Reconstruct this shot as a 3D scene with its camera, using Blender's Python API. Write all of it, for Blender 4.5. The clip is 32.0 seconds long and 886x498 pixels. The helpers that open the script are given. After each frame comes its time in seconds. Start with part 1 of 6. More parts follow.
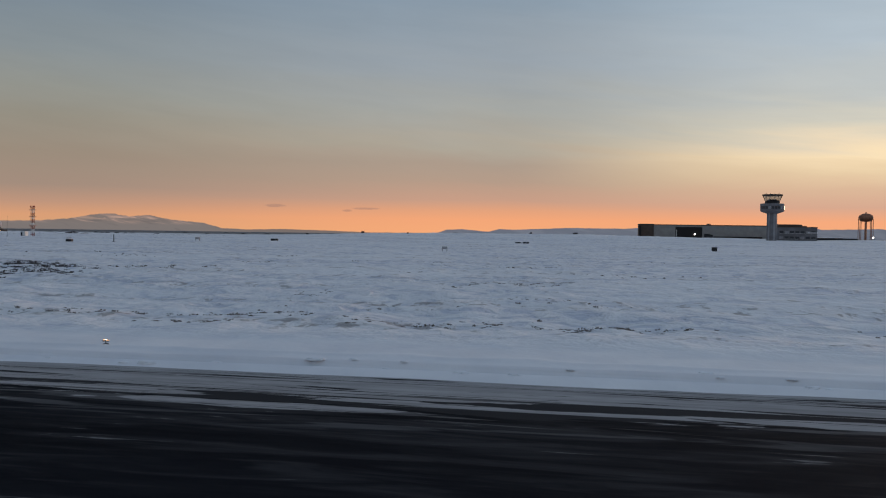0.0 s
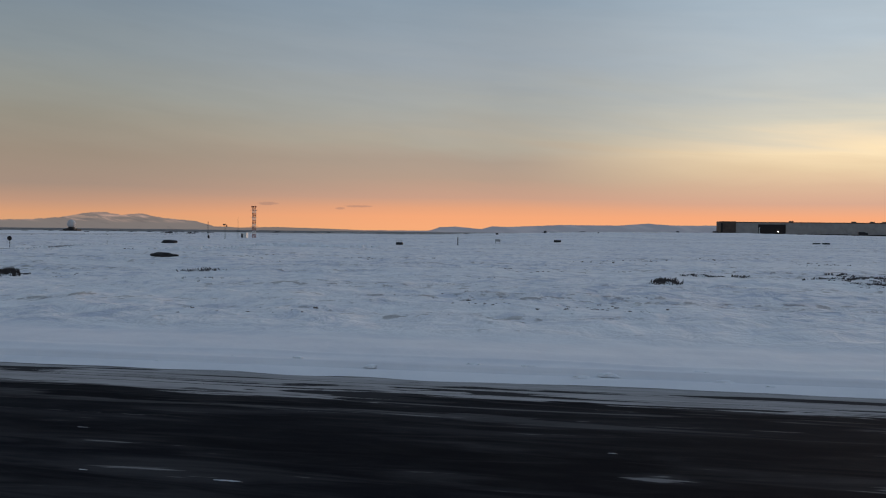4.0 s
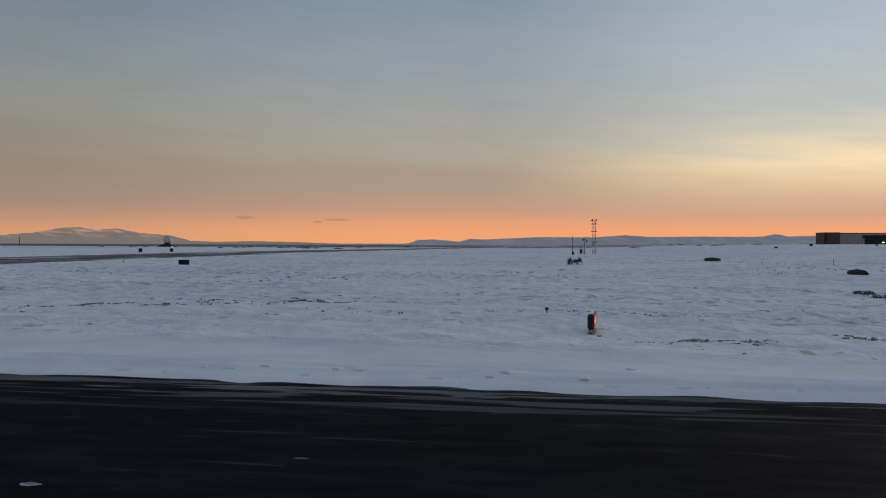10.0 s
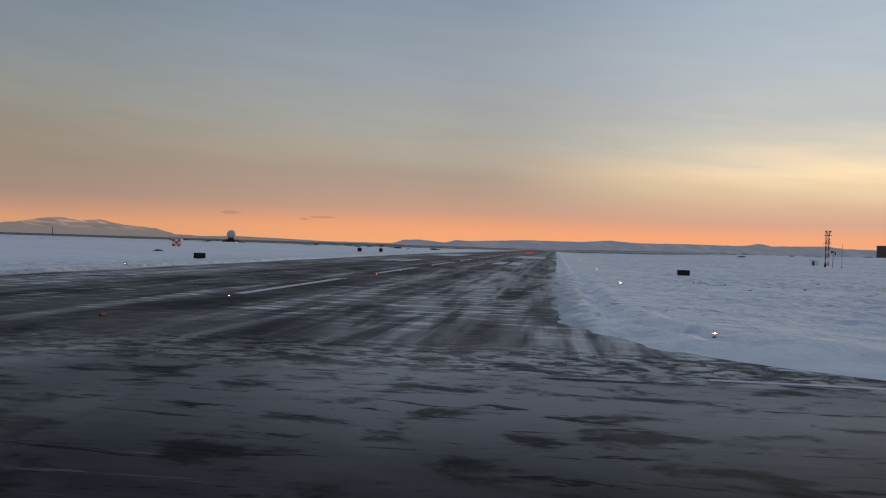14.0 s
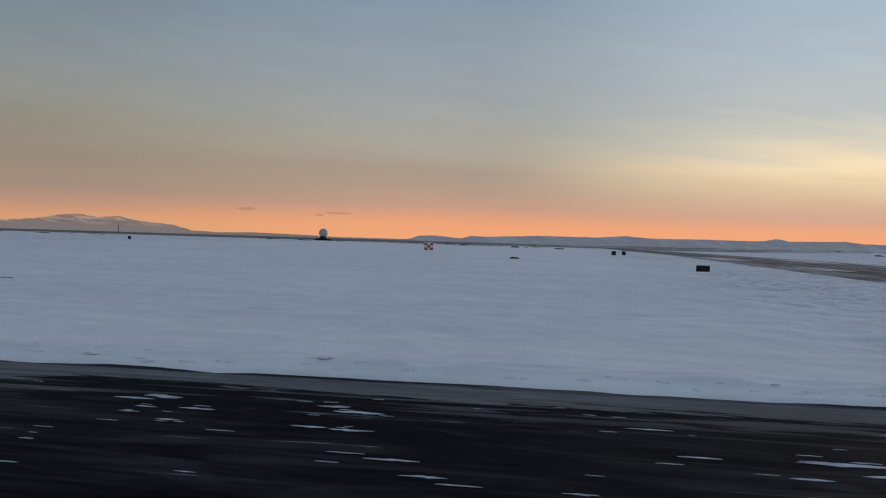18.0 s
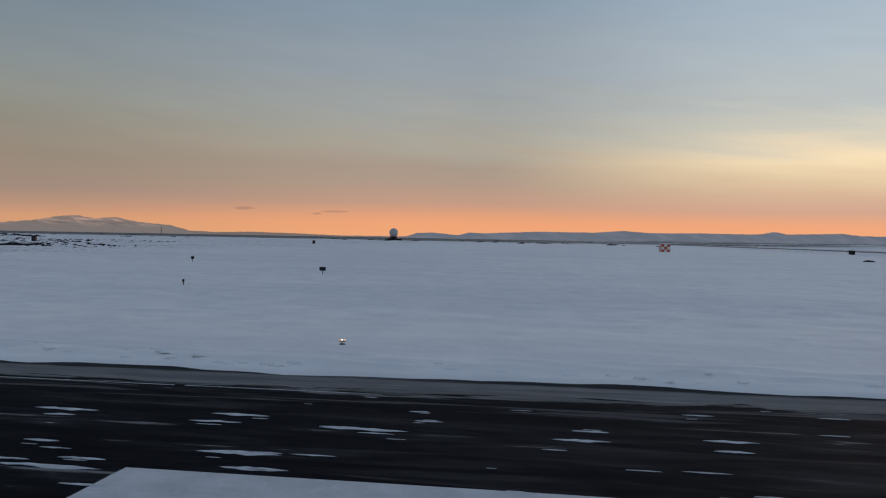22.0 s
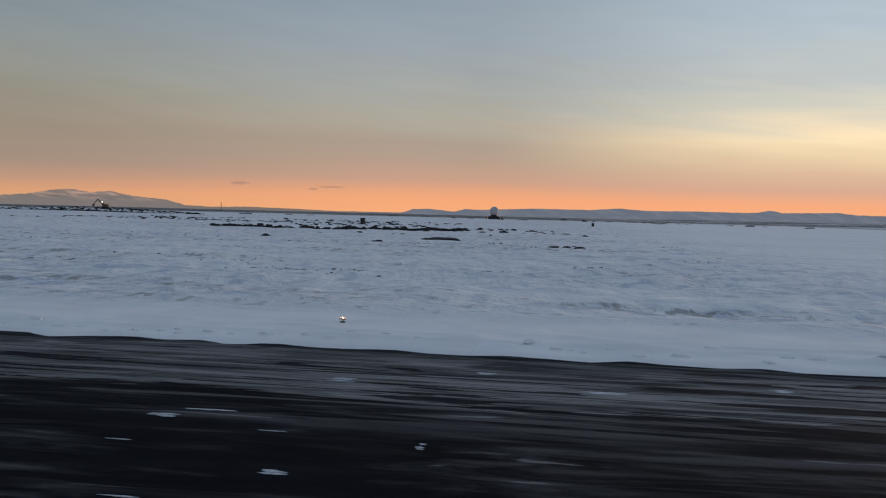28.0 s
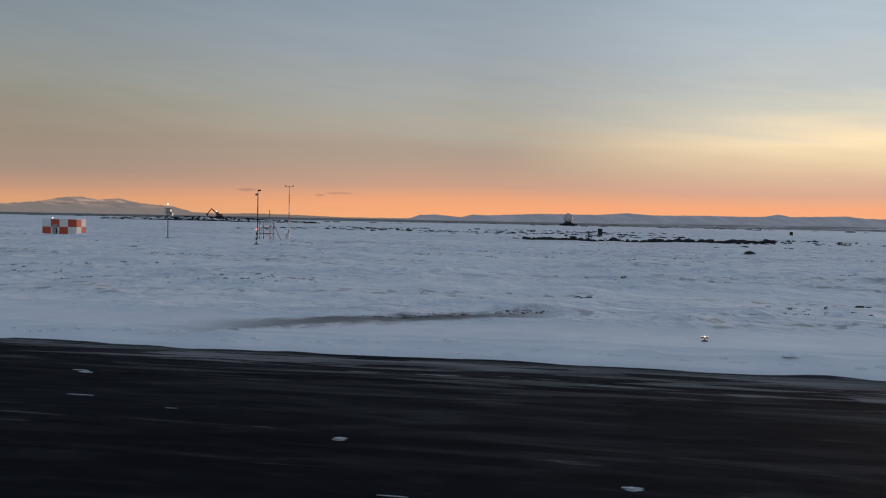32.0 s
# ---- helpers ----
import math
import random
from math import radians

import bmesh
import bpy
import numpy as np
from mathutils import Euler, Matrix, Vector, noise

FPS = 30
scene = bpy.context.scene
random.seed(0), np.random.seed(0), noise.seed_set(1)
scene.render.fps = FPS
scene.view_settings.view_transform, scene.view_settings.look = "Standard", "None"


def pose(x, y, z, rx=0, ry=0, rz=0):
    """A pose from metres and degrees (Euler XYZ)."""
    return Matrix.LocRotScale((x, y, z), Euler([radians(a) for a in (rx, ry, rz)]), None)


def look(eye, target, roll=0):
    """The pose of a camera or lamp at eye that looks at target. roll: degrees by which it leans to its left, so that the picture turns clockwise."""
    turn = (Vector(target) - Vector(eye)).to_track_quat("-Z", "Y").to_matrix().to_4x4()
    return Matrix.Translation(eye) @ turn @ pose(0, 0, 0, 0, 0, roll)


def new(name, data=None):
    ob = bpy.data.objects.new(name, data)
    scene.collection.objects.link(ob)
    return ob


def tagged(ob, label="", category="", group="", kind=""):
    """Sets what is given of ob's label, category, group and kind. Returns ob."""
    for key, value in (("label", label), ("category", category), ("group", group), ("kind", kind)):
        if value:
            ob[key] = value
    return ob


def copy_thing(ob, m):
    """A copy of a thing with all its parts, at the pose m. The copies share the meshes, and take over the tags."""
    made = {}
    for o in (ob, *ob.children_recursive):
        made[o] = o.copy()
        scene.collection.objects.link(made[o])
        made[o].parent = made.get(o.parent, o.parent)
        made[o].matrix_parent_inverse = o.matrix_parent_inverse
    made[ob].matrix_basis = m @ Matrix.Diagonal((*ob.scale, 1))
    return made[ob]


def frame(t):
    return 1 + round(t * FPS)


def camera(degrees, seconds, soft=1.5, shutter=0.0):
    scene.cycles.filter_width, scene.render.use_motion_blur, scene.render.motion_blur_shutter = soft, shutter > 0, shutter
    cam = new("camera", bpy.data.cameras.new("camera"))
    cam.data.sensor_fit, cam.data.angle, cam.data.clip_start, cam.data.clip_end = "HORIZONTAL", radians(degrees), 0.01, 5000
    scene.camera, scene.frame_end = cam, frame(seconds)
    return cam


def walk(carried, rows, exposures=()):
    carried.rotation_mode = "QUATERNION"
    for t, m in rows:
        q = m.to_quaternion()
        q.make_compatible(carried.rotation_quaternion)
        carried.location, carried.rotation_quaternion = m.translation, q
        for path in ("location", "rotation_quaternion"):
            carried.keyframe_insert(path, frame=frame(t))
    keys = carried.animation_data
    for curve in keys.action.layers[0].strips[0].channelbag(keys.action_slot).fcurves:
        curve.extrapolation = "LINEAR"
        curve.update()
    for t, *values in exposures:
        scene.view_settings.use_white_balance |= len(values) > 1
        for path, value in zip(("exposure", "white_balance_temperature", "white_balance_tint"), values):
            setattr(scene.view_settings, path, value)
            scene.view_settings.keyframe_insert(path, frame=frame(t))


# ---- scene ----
cam = camera(55.6, 32.0, soft=1.12, shutter=0.06)
PATH = [
    (0, (18.184, 1.779, 4.569), (17.816, 3.744, 4.528), 0.8),
    (0.5, (3.772, 1.388, 4.582), (3.404, 3.353, 4.54), 0.7),
    (1, (-10.636, 1.005, 4.593), (-11.004, 2.97, 4.55), 0.7),
    (1.5, (-24.989, 0.638, 4.59), (-25.35, 2.605, 4.546), 0.7),
    (2, (-39.258, 0.314, 4.586), (-39.616, 2.281, 4.541), 0.8),
    (2.5, (-53.422, 0.06, 4.595), (-53.778, 2.027, 4.549), 0.8),
    (3, (-67.479, -0.127, 4.603), (-67.835, 1.841, 4.556), 0.8),
    (3.5, (-81.434, -0.255, 4.593), (-81.788, 1.713, 4.546), 0.7),
    (5.5, (-136.819, -0.53, 4.485), (-137.169, 1.438, 4.438), 0.5),
    (6, (-150.497, -0.551, 4.471), (-150.847, 1.417, 4.426), 0.4),
    (6.5, (-164.038, -0.537, 4.463), (-164.388, 1.432, 4.426), 0.1),
    (7, (-177.432, -0.495, 4.471), (-177.78, 1.474, 4.433), -0.2),
    (7.5, (-190.673, -0.473, 4.458), (-191.019, 1.497, 4.419), -0.1),
    (8, (-203.729, -0.427, 4.45), (-204.065, 1.545, 4.409), 0.0),
    (8.5, (-216.631, -0.354, 4.449), (-216.954, 1.62, 4.409), -0.1),
    (9, (-229.451, -0.273, 4.441), (-229.765, 1.702, 4.408), -0.1),
    (9.5, (-242.181, -0.207, 4.411), (-242.488, 1.77, 4.395), 0.1),
    (10, (-254.843, -0.144, 4.395), (-255.144, 1.833, 4.379), 0.2),
    (10.5, (-267.463, -0.087, 4.375), (-267.751, 1.892, 4.363), 0.8),
    (11, (-280.028, -0.032, 4.354), (-280.302, 1.95, 4.34), 1.9),
    (11.5, (-292.53, 0.016, 4.339), (-292.802, 1.997, 4.325), 2.1),
    (12, (-304.926, 0.057, 4.316), (-305.196, 2.039, 4.302), 2.2),
    (12.5, (-317.192, 0.087, 4.297), (-317.46, 2.069, 4.284), 2.2),
    (13, (-329.355, 0.102, 4.281), (-329.624, 2.084, 4.267), 2.1),
    (13.5, (-341.425, 0.11, 4.278), (-341.692, 2.092, 4.262), 2.0),
    (14, (-353.407, 0.111, 4.283), (-353.674, 2.093, 4.269), 1.8),
    (14.5, (-365.249, 0.107, 4.269), (-365.516, 2.09, 4.254), 1.4),
    (15, (-376.946, 0.121, 4.259), (-377.211, 2.103, 4.243), 1.2),
    (15.5, (-388.582, 0.139, 4.266), (-388.847, 2.122, 4.252), 1.0),
    (17.5, (-434.301, 0.082, 4.349), (-434.603, 2.059, 4.326), 1.5),
    (18, (-445.537, 0.066, 4.356), (-445.84, 2.043, 4.331), 1.7),
    (18.5, (-456.58, 0.052, 4.359), (-456.879, 2.029, 4.333), 1.6),
    (19, (-467.473, 0.043, 4.36), (-467.774, 2.02, 4.333), 1.5),
    (19.5, (-478.239, 0.035, 4.352), (-478.536, 2.012, 4.324), 1.4),
    (20, (-488.933, 0.02, 4.344), (-489.231, 1.997, 4.316), 1.2),
    (20.5, (-499.592, -0.013, 4.344), (-499.887, 1.965, 4.316), 1.0),
    (21, (-510.242, -0.082, 4.343), (-510.541, 1.896, 4.313), 1.0),
    (21.5, (-520.823, -0.151, 4.34), (-521.118, 1.826, 4.309), 1.0),
    (22, (-531.33, -0.214, 4.353), (-531.628, 1.764, 4.321), 1.0),
    (22.5, (-541.711, -0.233, 4.366), (-542.004, 1.745, 4.334), 1.1),
    (23, (-552.035, -0.225, 4.36), (-552.331, 1.753, 4.326), 1.1),
    (23.5, (-562.23, -0.182, 4.353), (-562.522, 1.797, 4.318), 1.3),
    (24, (-572.357, -0.117, 4.35), (-572.652, 1.861, 4.314), 1.4),
    (24.5, (-582.337, -0.046, 4.349), (-582.627, 1.933, 4.304), 1.5),
    (25, (-592.258, 0.028, 4.351), (-592.551, 2.005, 4.282), 1.6),
    (25.5, (-602.083, 0.091, 4.357), (-602.373, 2.069, 4.273), 1.8),
    (27.5, (-641.089, 0.291, 4.392), (-641.376, 2.269, 4.305), 1.6),
    (28, (-650.758, 0.306, 4.394), (-651.045, 2.283, 4.306), 1.4),
    (28.5, (-660.312, 0.296, 4.394), (-660.596, 2.274, 4.306), 1.4),
    (29, (-669.809, 0.245, 4.399), (-670.095, 2.222, 4.314), 1.4),
    (29.5, (-679.201, 0.156, 4.404), (-679.483, 2.135, 4.32), 1.3),
    (30, (-688.561, 0.022, 4.407), (-688.847, 1.999, 4.326), 1.3),
    (30.5, (-697.831, -0.156, 4.408), (-698.112, 1.823, 4.329), 1.4),
    (31, (-706.993, -0.374, 4.41), (-707.286, 1.602, 4.332), 1.4),
    (31.5, (-716.04, -0.607, 4.413), (-716.342, 1.369, 4.336), 1.3),
    (32, (-725.059, -0.839, 4.418), (-725.363, 1.136, 4.343), 1.1),
]
EXPOSURES = [(0, 0.0, 6430, 9.5), (3, 0.04, 6400, 9), (6, -0.03, 6480, 9.5), (9, -0.05, 6500, 10), (11, -0.10, 6600, 10.5), (12.5, -0.11, 6550, 10.5), (14, -0.02, 6540, 12),
             (15, 0.10, 6420, 12), (16, 0.06, 6380, 10.5), (18, -0.04, 6350, 9), (22, -0.05, 6350, 9), (24, -0.04, 6360, 9), (25.5, 0.01, 6380, 8.5), (28, 0.04, 6380, 8.5), (32, 0.03, 6400, 9)]
walk(cam, [(t, look(eye, target, roll)) for t, eye, target, roll in PATH], EXPOSURES)

# ---------------------------------------------------------------- world and sun
SUN_AZ = radians(38)                    # to the right of +y


class Nodes:
    """Short ways to wire a node tree."""

    def __init__(self, tree):
        self.tree = tree
        tree.nodes.clear()

    def wire(self, value, socket):
        if value is None:
            return
        if isinstance(value, bpy.types.NodeSocket):
            self.tree.links.new(value, socket)
        else:
            socket.default_value = value

    def math(self, op, a, b=None, c=None, clamp=False):
        n = self.tree.nodes.new("ShaderNodeMath")
        n.operation, n.use_clamp = op, clamp
        for i, v in enumerate((a, b, c)):
            self.wire(v, n.inputs[i])
        return n.outputs[0]

    def span(self, value, lo, hi, to0=0.0, to1=1.0, smooth=True):
        n = self.tree.nodes.new("ShaderNodeMapRange")
        n.interpolation_type = "SMOOTHSTEP" if smooth else "LINEAR"
        self.wire(value, n.inputs[0])
        for i, v in enumerate((lo, hi, to0, to1)):
            self.wire(v, n.inputs[i + 1])
        return n.outputs[0]

    def mix(self, fac, a, b, blend="MIX"):
        n = self.tree.nodes.new("ShaderNodeMix")
        n.data_type, n.blend_type, n.clamp_factor = "RGBA", blend, True
        self.wire(fac, n.inputs[0])
        self.wire(a, n.inputs[6])
        self.wire(b, n.inputs[7])
        return n.outputs[2]

    def ramp(self, fac, stops, interp="LINEAR"):
        n = self.tree.nodes.new("ShaderNodeValToRGB")
        n.color_ramp.interpolation = interp
        el = n.color_ramp.elements
        while len(el) < len(stops):
            el.new(1.0)
        for e, (p, c) in zip(el, stops):
            e.position = p
            e.color = c if len(c) == 4 else (*c, 1)
        self.wire(fac, n.inputs[0])
        return n.outputs[0]

    def xyz(self, x, y, z):
        n = self.tree.nodes.new("ShaderNodeCombineXYZ")
        for i, v in enumerate((x, y, z)):
            self.wire(v, n.inputs[i])
        return n.outputs[0]

    def parts(self, vec):
        n = self.tree.nodes.new("ShaderNodeSeparateXYZ")
        self.wire(vec, n.inputs[0])
        return n.outputs[0], n.outputs[1], n.outputs[2]

    def noise(self, vec, scale, detail=4.0, rough=0.55, distort=0.0):
        n = self.tree.nodes.new("ShaderNodeTexNoise")
        self.wire(vec, n.inputs["Vector"])
        n.inputs["Scale"].default_value = scale
        n.inputs["Detail"].default_value = detail
        n.inputs["Roughness"].default_value = rough
        n.inputs["Distortion"].default_value = distort
        return n.outputs[0]

    def place(self):
        return self.tree.nodes.new("ShaderNodeNewGeometry").outputs["Position"]


def srgb(r, g, b):
    return tuple(((v / 255) / 12.92) if v <= 10 else (((v / 255) + 0.055) / 1.055) ** 2.4 for v in (r, g, b)) + (1.0,)


def make_world():
    world = bpy.data.worlds.new("dusk_sky")
    world.use_nodes = True
    scene.world = world
    N = Nodes(world.node_tree)
    tc = world.node_tree.nodes.new("ShaderNodeTexCoord").outputs["Generated"]
    x, y, z = N.parts(tc)
    flat = N.math("SQRT", N.math("ADD", N.math("MULTIPLY", x, x), N.math("MULTIPLY", y, y)))
    e = N.math("DIVIDE", z, N.math("MAXIMUM", flat, 0.001))
    a = N.math("ARCTAN2", x, y)
    c = N.math("COSINE", N.math("SUBTRACT", a, SUN_AZ))
    t1 = N.span(c, 0.25, 0.70)
    t2 = N.span(c, 0.71, 0.962)
    # long faint cloud streaks that lean down to the right
    lean = N.math("ADD", e, N.math("MULTIPLY", a, 0.09))
    streak = N.noise(N.xyz(N.math("MULTIPLY", a, 2.6), N.math("MULTIPLY", lean, 24.0), 0.0), 1.0, 5.0, 0.55, 0.5)
    wobble = N.math("MULTIPLY", N.math("SUBTRACT", streak, 0.5), N.span(c, 0.4, 0.9, 0.03, 0.085))
    fine = N.noise(N.xyz(N.math("MULTIPLY", a, 9.0), N.math("MULTIPLY", lean, 55.0), 3.0), 1.0, 4.0, 0.55, 0.4)
    ee = N.math("ADD", e, N.math("MULTIPLY", wobble, N.span(e, 0.015, 0.12)))
    u = N.math("MULTIPLY", ee, 1 / 0.30, clamp=True)
    left = N.ramp(u, [(0.0, srgb(219, 162, 118)), (0.045, srgb(217, 158, 118)), (0.09, srgb(191, 149, 124)), (0.15, srgb(164, 141, 125)),
                      (0.28, srgb(155, 140, 124)), (0.40, srgb(150, 144, 131)), (0.50, srgb(147, 148, 141)), (0.65, srgb(137, 145, 148)), (1.0, srgb(110, 130, 149))])
    mid = N.ramp(u, [(0.0, srgb(246, 170, 120)), (0.05, srgb(244, 167, 120)), (0.085, srgb(229, 163, 124)), (0.125, srgb(202, 158, 134)), (0.20, srgb(182, 156, 137)),
                     (0.27, srgb(174, 156, 140)), (0.34, srgb(176, 167, 152)), (0.48, srgb(166, 167, 162)), (0.68, srgb(153, 162, 170)), (1.0, srgb(133, 151, 167))])
    right = N.ramp(u, [(0.0, srgb(249, 172, 124)), (0.055, srgb(246, 170, 125)), (0.105, srgb(217, 170, 144)), (0.165, srgb(223, 186, 154)), (0.225, srgb(238, 210, 170)),
                       (0.285, srgb(255, 229, 187)), (0.325, srgb(244, 223, 190)), (0.40, srgb(216, 210, 193)), (0.50, srgb(195, 198, 195)), (0.72, srgb(182, 193, 201)), (1.0, srgb(168, 185, 199))])
    sky = N.mix(t2, N.mix(t1, left, mid), right)
    shade = N.math("ADD", 1.0, N.math("MULTIPLY", N.math("SUBTRACT", fine, 0.5), N.span(e, 0.03, 0.12, 0.0, 0.12)))
    sky = N.mix(1.0, sky, N.xyz(shade, shade, shade), "MULTIPLY")
    # the dome overhead
    st = world.node_tree.nodes.new("ShaderNodeTexSky")
    st.sky_type, st.sun_disc = "NISHITA", False
    st.sun_elevation, st.sun_rotation = radians(2.0), SUN_AZ
    dome = N.mix(1.0, st.outputs[0], (ZENITH * 1.05, ZENITH * 0.965, ZENITH * 1.05, 1), "MULTIPLY")
    sky = N.mix(N.span(e, 0.30, 1.1), sky, dome)
    # small dark cloud shreds over the far shore
    for az, el, w, h in ((-0.383, 0.0279, 0.012, 0.0022), (-0.299, 0.0234, 0.006, 0.0016), (-0.277, 0.0262, 0.017, 0.0015)):
        da = N.math("DIVIDE", N.math("SUBTRACT", a, az), w)
        de = N.math("DIVIDE", N.math("SUBTRACT", e, el), h)
        d = N.math("ADD", N.math("MULTIPLY", da, da), N.math("MULTIPLY", de, de))
        d = N.math("ADD", d, N.math("MULTIPLY", N.math("SUBTRACT", N.noise(N.xyz(N.math("MULTIPLY", a, 160.0), N.math("MULTIPLY", e, 500.0), 0), 1.0, 3.0), 0.5), 1.8))
        sky = N.mix(N.span(d, 0.2, 1.3, 0.38, 0.0), sky, srgb(138, 112, 108))
    # far mountains, tens of kilometres away
    prof = [(-0.80, 0.004), (-0.634, 0.0060), (-0.602, 0.0094), (-0.575, 0.0144), (-0.562, 0.0153), (-0.543, 0.0122), (-0.523, 0.0145),
            (-0.504, 0.0100), (-0.4635, 0.0065), (-0.444, 0.0008), (-0.414, -0.0005), (-0.376, 0.0006), (-0.324, -0.0004), (-0.272, -0.0020),
            (-0.193, -0.0018), (-0.181, 0.0026), (-0.1635, 0.0034), (-0.130, 0.0007), (-0.119, 0.0043), (-0.104, 0.0034), (-0.0375, 0.0065),
            (0.0284, 0.0064), (0.0607, 0.0090), (0.0927, 0.0069), (0.149, 0.0075), (0.2093, 0.0071), (0.2268, 0.0106), (0.2384, 0.0076),
            (0.2936, 0.0092), (0.3111, 0.0071), (0.36, 0.0065), (0.80, 0.008)]
    stops = [((p + 0.8) / 1.6, ((h + 0.01) / 0.04,) * 3) for p, h in prof]
    ridge = N.ramp(N.math("MULTIPLY_ADD", a, 1 / 1.6, 0.5), stops)
    jag = N.noise(N.xyz(N.math("MULTIPLY", a, 90.0), 0.0, 0.0), 1.0, 5.0, 0.6)
    top = N.math("ADD", N.math("MULTIPLY_ADD", ridge, 0.04, -0.01), N.math("MULTIPLY", N.math("SUBTRACT", jag, 0.5), N.span(a, -0.45, -0.40, 0.0042, 0.0016)))
    mask = N.span(N.math("SUBTRACT", e, top), -0.0005, 0.0006, 1.0, 0.0)
    # sunlit slopes, shaded flanks and haze at the foot are painted into these colours
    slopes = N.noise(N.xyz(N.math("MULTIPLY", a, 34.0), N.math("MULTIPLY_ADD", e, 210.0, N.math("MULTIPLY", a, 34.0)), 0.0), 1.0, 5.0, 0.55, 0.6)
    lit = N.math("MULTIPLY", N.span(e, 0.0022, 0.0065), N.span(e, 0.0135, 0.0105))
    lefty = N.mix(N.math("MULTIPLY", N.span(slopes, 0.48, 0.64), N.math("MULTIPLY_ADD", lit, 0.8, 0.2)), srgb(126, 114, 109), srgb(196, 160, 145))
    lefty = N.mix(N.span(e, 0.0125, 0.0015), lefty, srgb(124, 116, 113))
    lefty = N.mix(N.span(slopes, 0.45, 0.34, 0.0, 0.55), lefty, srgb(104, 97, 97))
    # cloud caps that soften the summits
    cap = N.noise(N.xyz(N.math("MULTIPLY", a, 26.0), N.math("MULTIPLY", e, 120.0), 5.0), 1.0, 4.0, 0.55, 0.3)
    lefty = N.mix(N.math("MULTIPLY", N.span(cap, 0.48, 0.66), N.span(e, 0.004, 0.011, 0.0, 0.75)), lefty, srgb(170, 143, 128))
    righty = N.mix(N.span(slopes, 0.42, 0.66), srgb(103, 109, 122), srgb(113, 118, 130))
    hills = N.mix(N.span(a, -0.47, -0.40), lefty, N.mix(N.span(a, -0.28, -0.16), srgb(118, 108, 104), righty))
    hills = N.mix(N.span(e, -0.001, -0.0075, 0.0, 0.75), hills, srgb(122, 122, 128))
    # dark wooded spits on the far shore
    rough = N.noise(N.xyz(N.math("MULTIPLY", a, 210.0), N.math("MULTIPLY", e, 700.0), 8.0), 1.0, 4.0, 0.6)
    for az, el, w, h in ((0.170, -0.0047, 0.021, 0.0010), (0.236, -0.0052, 0.030, 0.0007), (0.079, -0.0068, 0.026, 0.0007), (0.30, -0.0058, 0.03, 0.0006)):
        da = N.math("DIVIDE", N.math("SUBTRACT", a, az), w)
        de = N.math("DIVIDE", N.math("SUBTRACT", e, el), h)
        d = N.math("ADD", N.math("MULTIPLY", da, da), N.math("MULTIPLY", de, de))
        d = N.math("ADD", d, N.math("MULTIPLY", N.math("SUBTRACT", rough, 0.5), 1.6))
        hills = N.mix(N.span(d, 0.7, 1.2, 0.8, 0.0), hills, srgb(74, 76, 88))
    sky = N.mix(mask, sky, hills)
    bg = world.node_tree.nodes.new("ShaderNodeBackground")
    N.wire(sky, bg.inputs[0])
    bg.inputs[1].default_value = 1.0
    out = world.node_tree.nodes.new("ShaderNodeOutputWorld")
    world.node_tree.links.new(bg.outputs[0], out.inputs[0])


ZENITH = 0.55
make_world()

sun = new("sun", bpy.data.lights.new("sun", "SUN"))
sun.data.energy, sun.data.angle, sun.data.color = 1.0, radians(8), (1.0, 0.66, 0.47)
sun.matrix_world = look((1000 * math.sin(SUN_AZ), 1000 * math.cos(SUN_AZ), 50), (0, 0, 0))


# ---------------------------------------------------------------- materials
def material(name, color, rough=0.6, metal=0.0, vary=0.12, scale=3.0, bump=0.0, spec=0.4):
    m = bpy.data.materials.new(name)
    m.use_nodes = True
    N = Nodes(m.node_tree)
    b = m.node_tree.nodes.new("ShaderNodeBsdfPrincipled")
    out = m.node_tree.nodes.new("ShaderNodeOutputMaterial")
    m.node_tree.links.new(b.outputs[0], out.inputs[0])
    pos = N.place()
    n1, n2 = N.noise(pos, scale, 5.0), N.noise(pos, scale * 7.3, 3.0)
    k = N.math("ADD", N.math("MULTIPLY", n1, 0.65), N.math("MULTIPLY", n2, 0.35))
    lo = tuple(c * (1 - vary * 2) for c in color[:3]) + (1,)
    hi = tuple(min(1, c * (1 + vary * 1.2)) for c in color[:3]) + (1,)
    N.wire(N.mix(N.span(k, 0.3, 0.7), lo, hi), b.inputs["Base Color"])
    N.wire(N.span(n2, 0.2, 0.8, max(0, rough - 0.1), min(1, rough + 0.1)), b.inputs["Roughness"])
    b.inputs["Metallic"].default_value = metal
    b.inputs["Specular IOR Level"].default_value = spec
    if bump:
        bn = m.node_tree.nodes.new("ShaderNodeBump")
        bn.inputs["Strength"].default_value = bump
        bn.inputs["Distance"].default_value = 0.02
        N.wire(n2, bn.inputs["Height"])
        m.node_tree.links.new(bn.outputs[0], b.inputs["Normal"])
    return m


def glowing(name, color, strength):
    m = bpy.data.materials.new(name)
    m.use_nodes = True
    N = Nodes(m.node_tree)
    em = m.node_tree.nodes.new("ShaderNodeEmission")
    em.inputs[0].default_value, em.inputs[1].default_value = (*color, 1), strength
    out = m.node_tree.nodes.new("ShaderNodeOutputMaterial")
    m.node_tree.links.new(em.outputs[0], out.inputs[0])
    return m


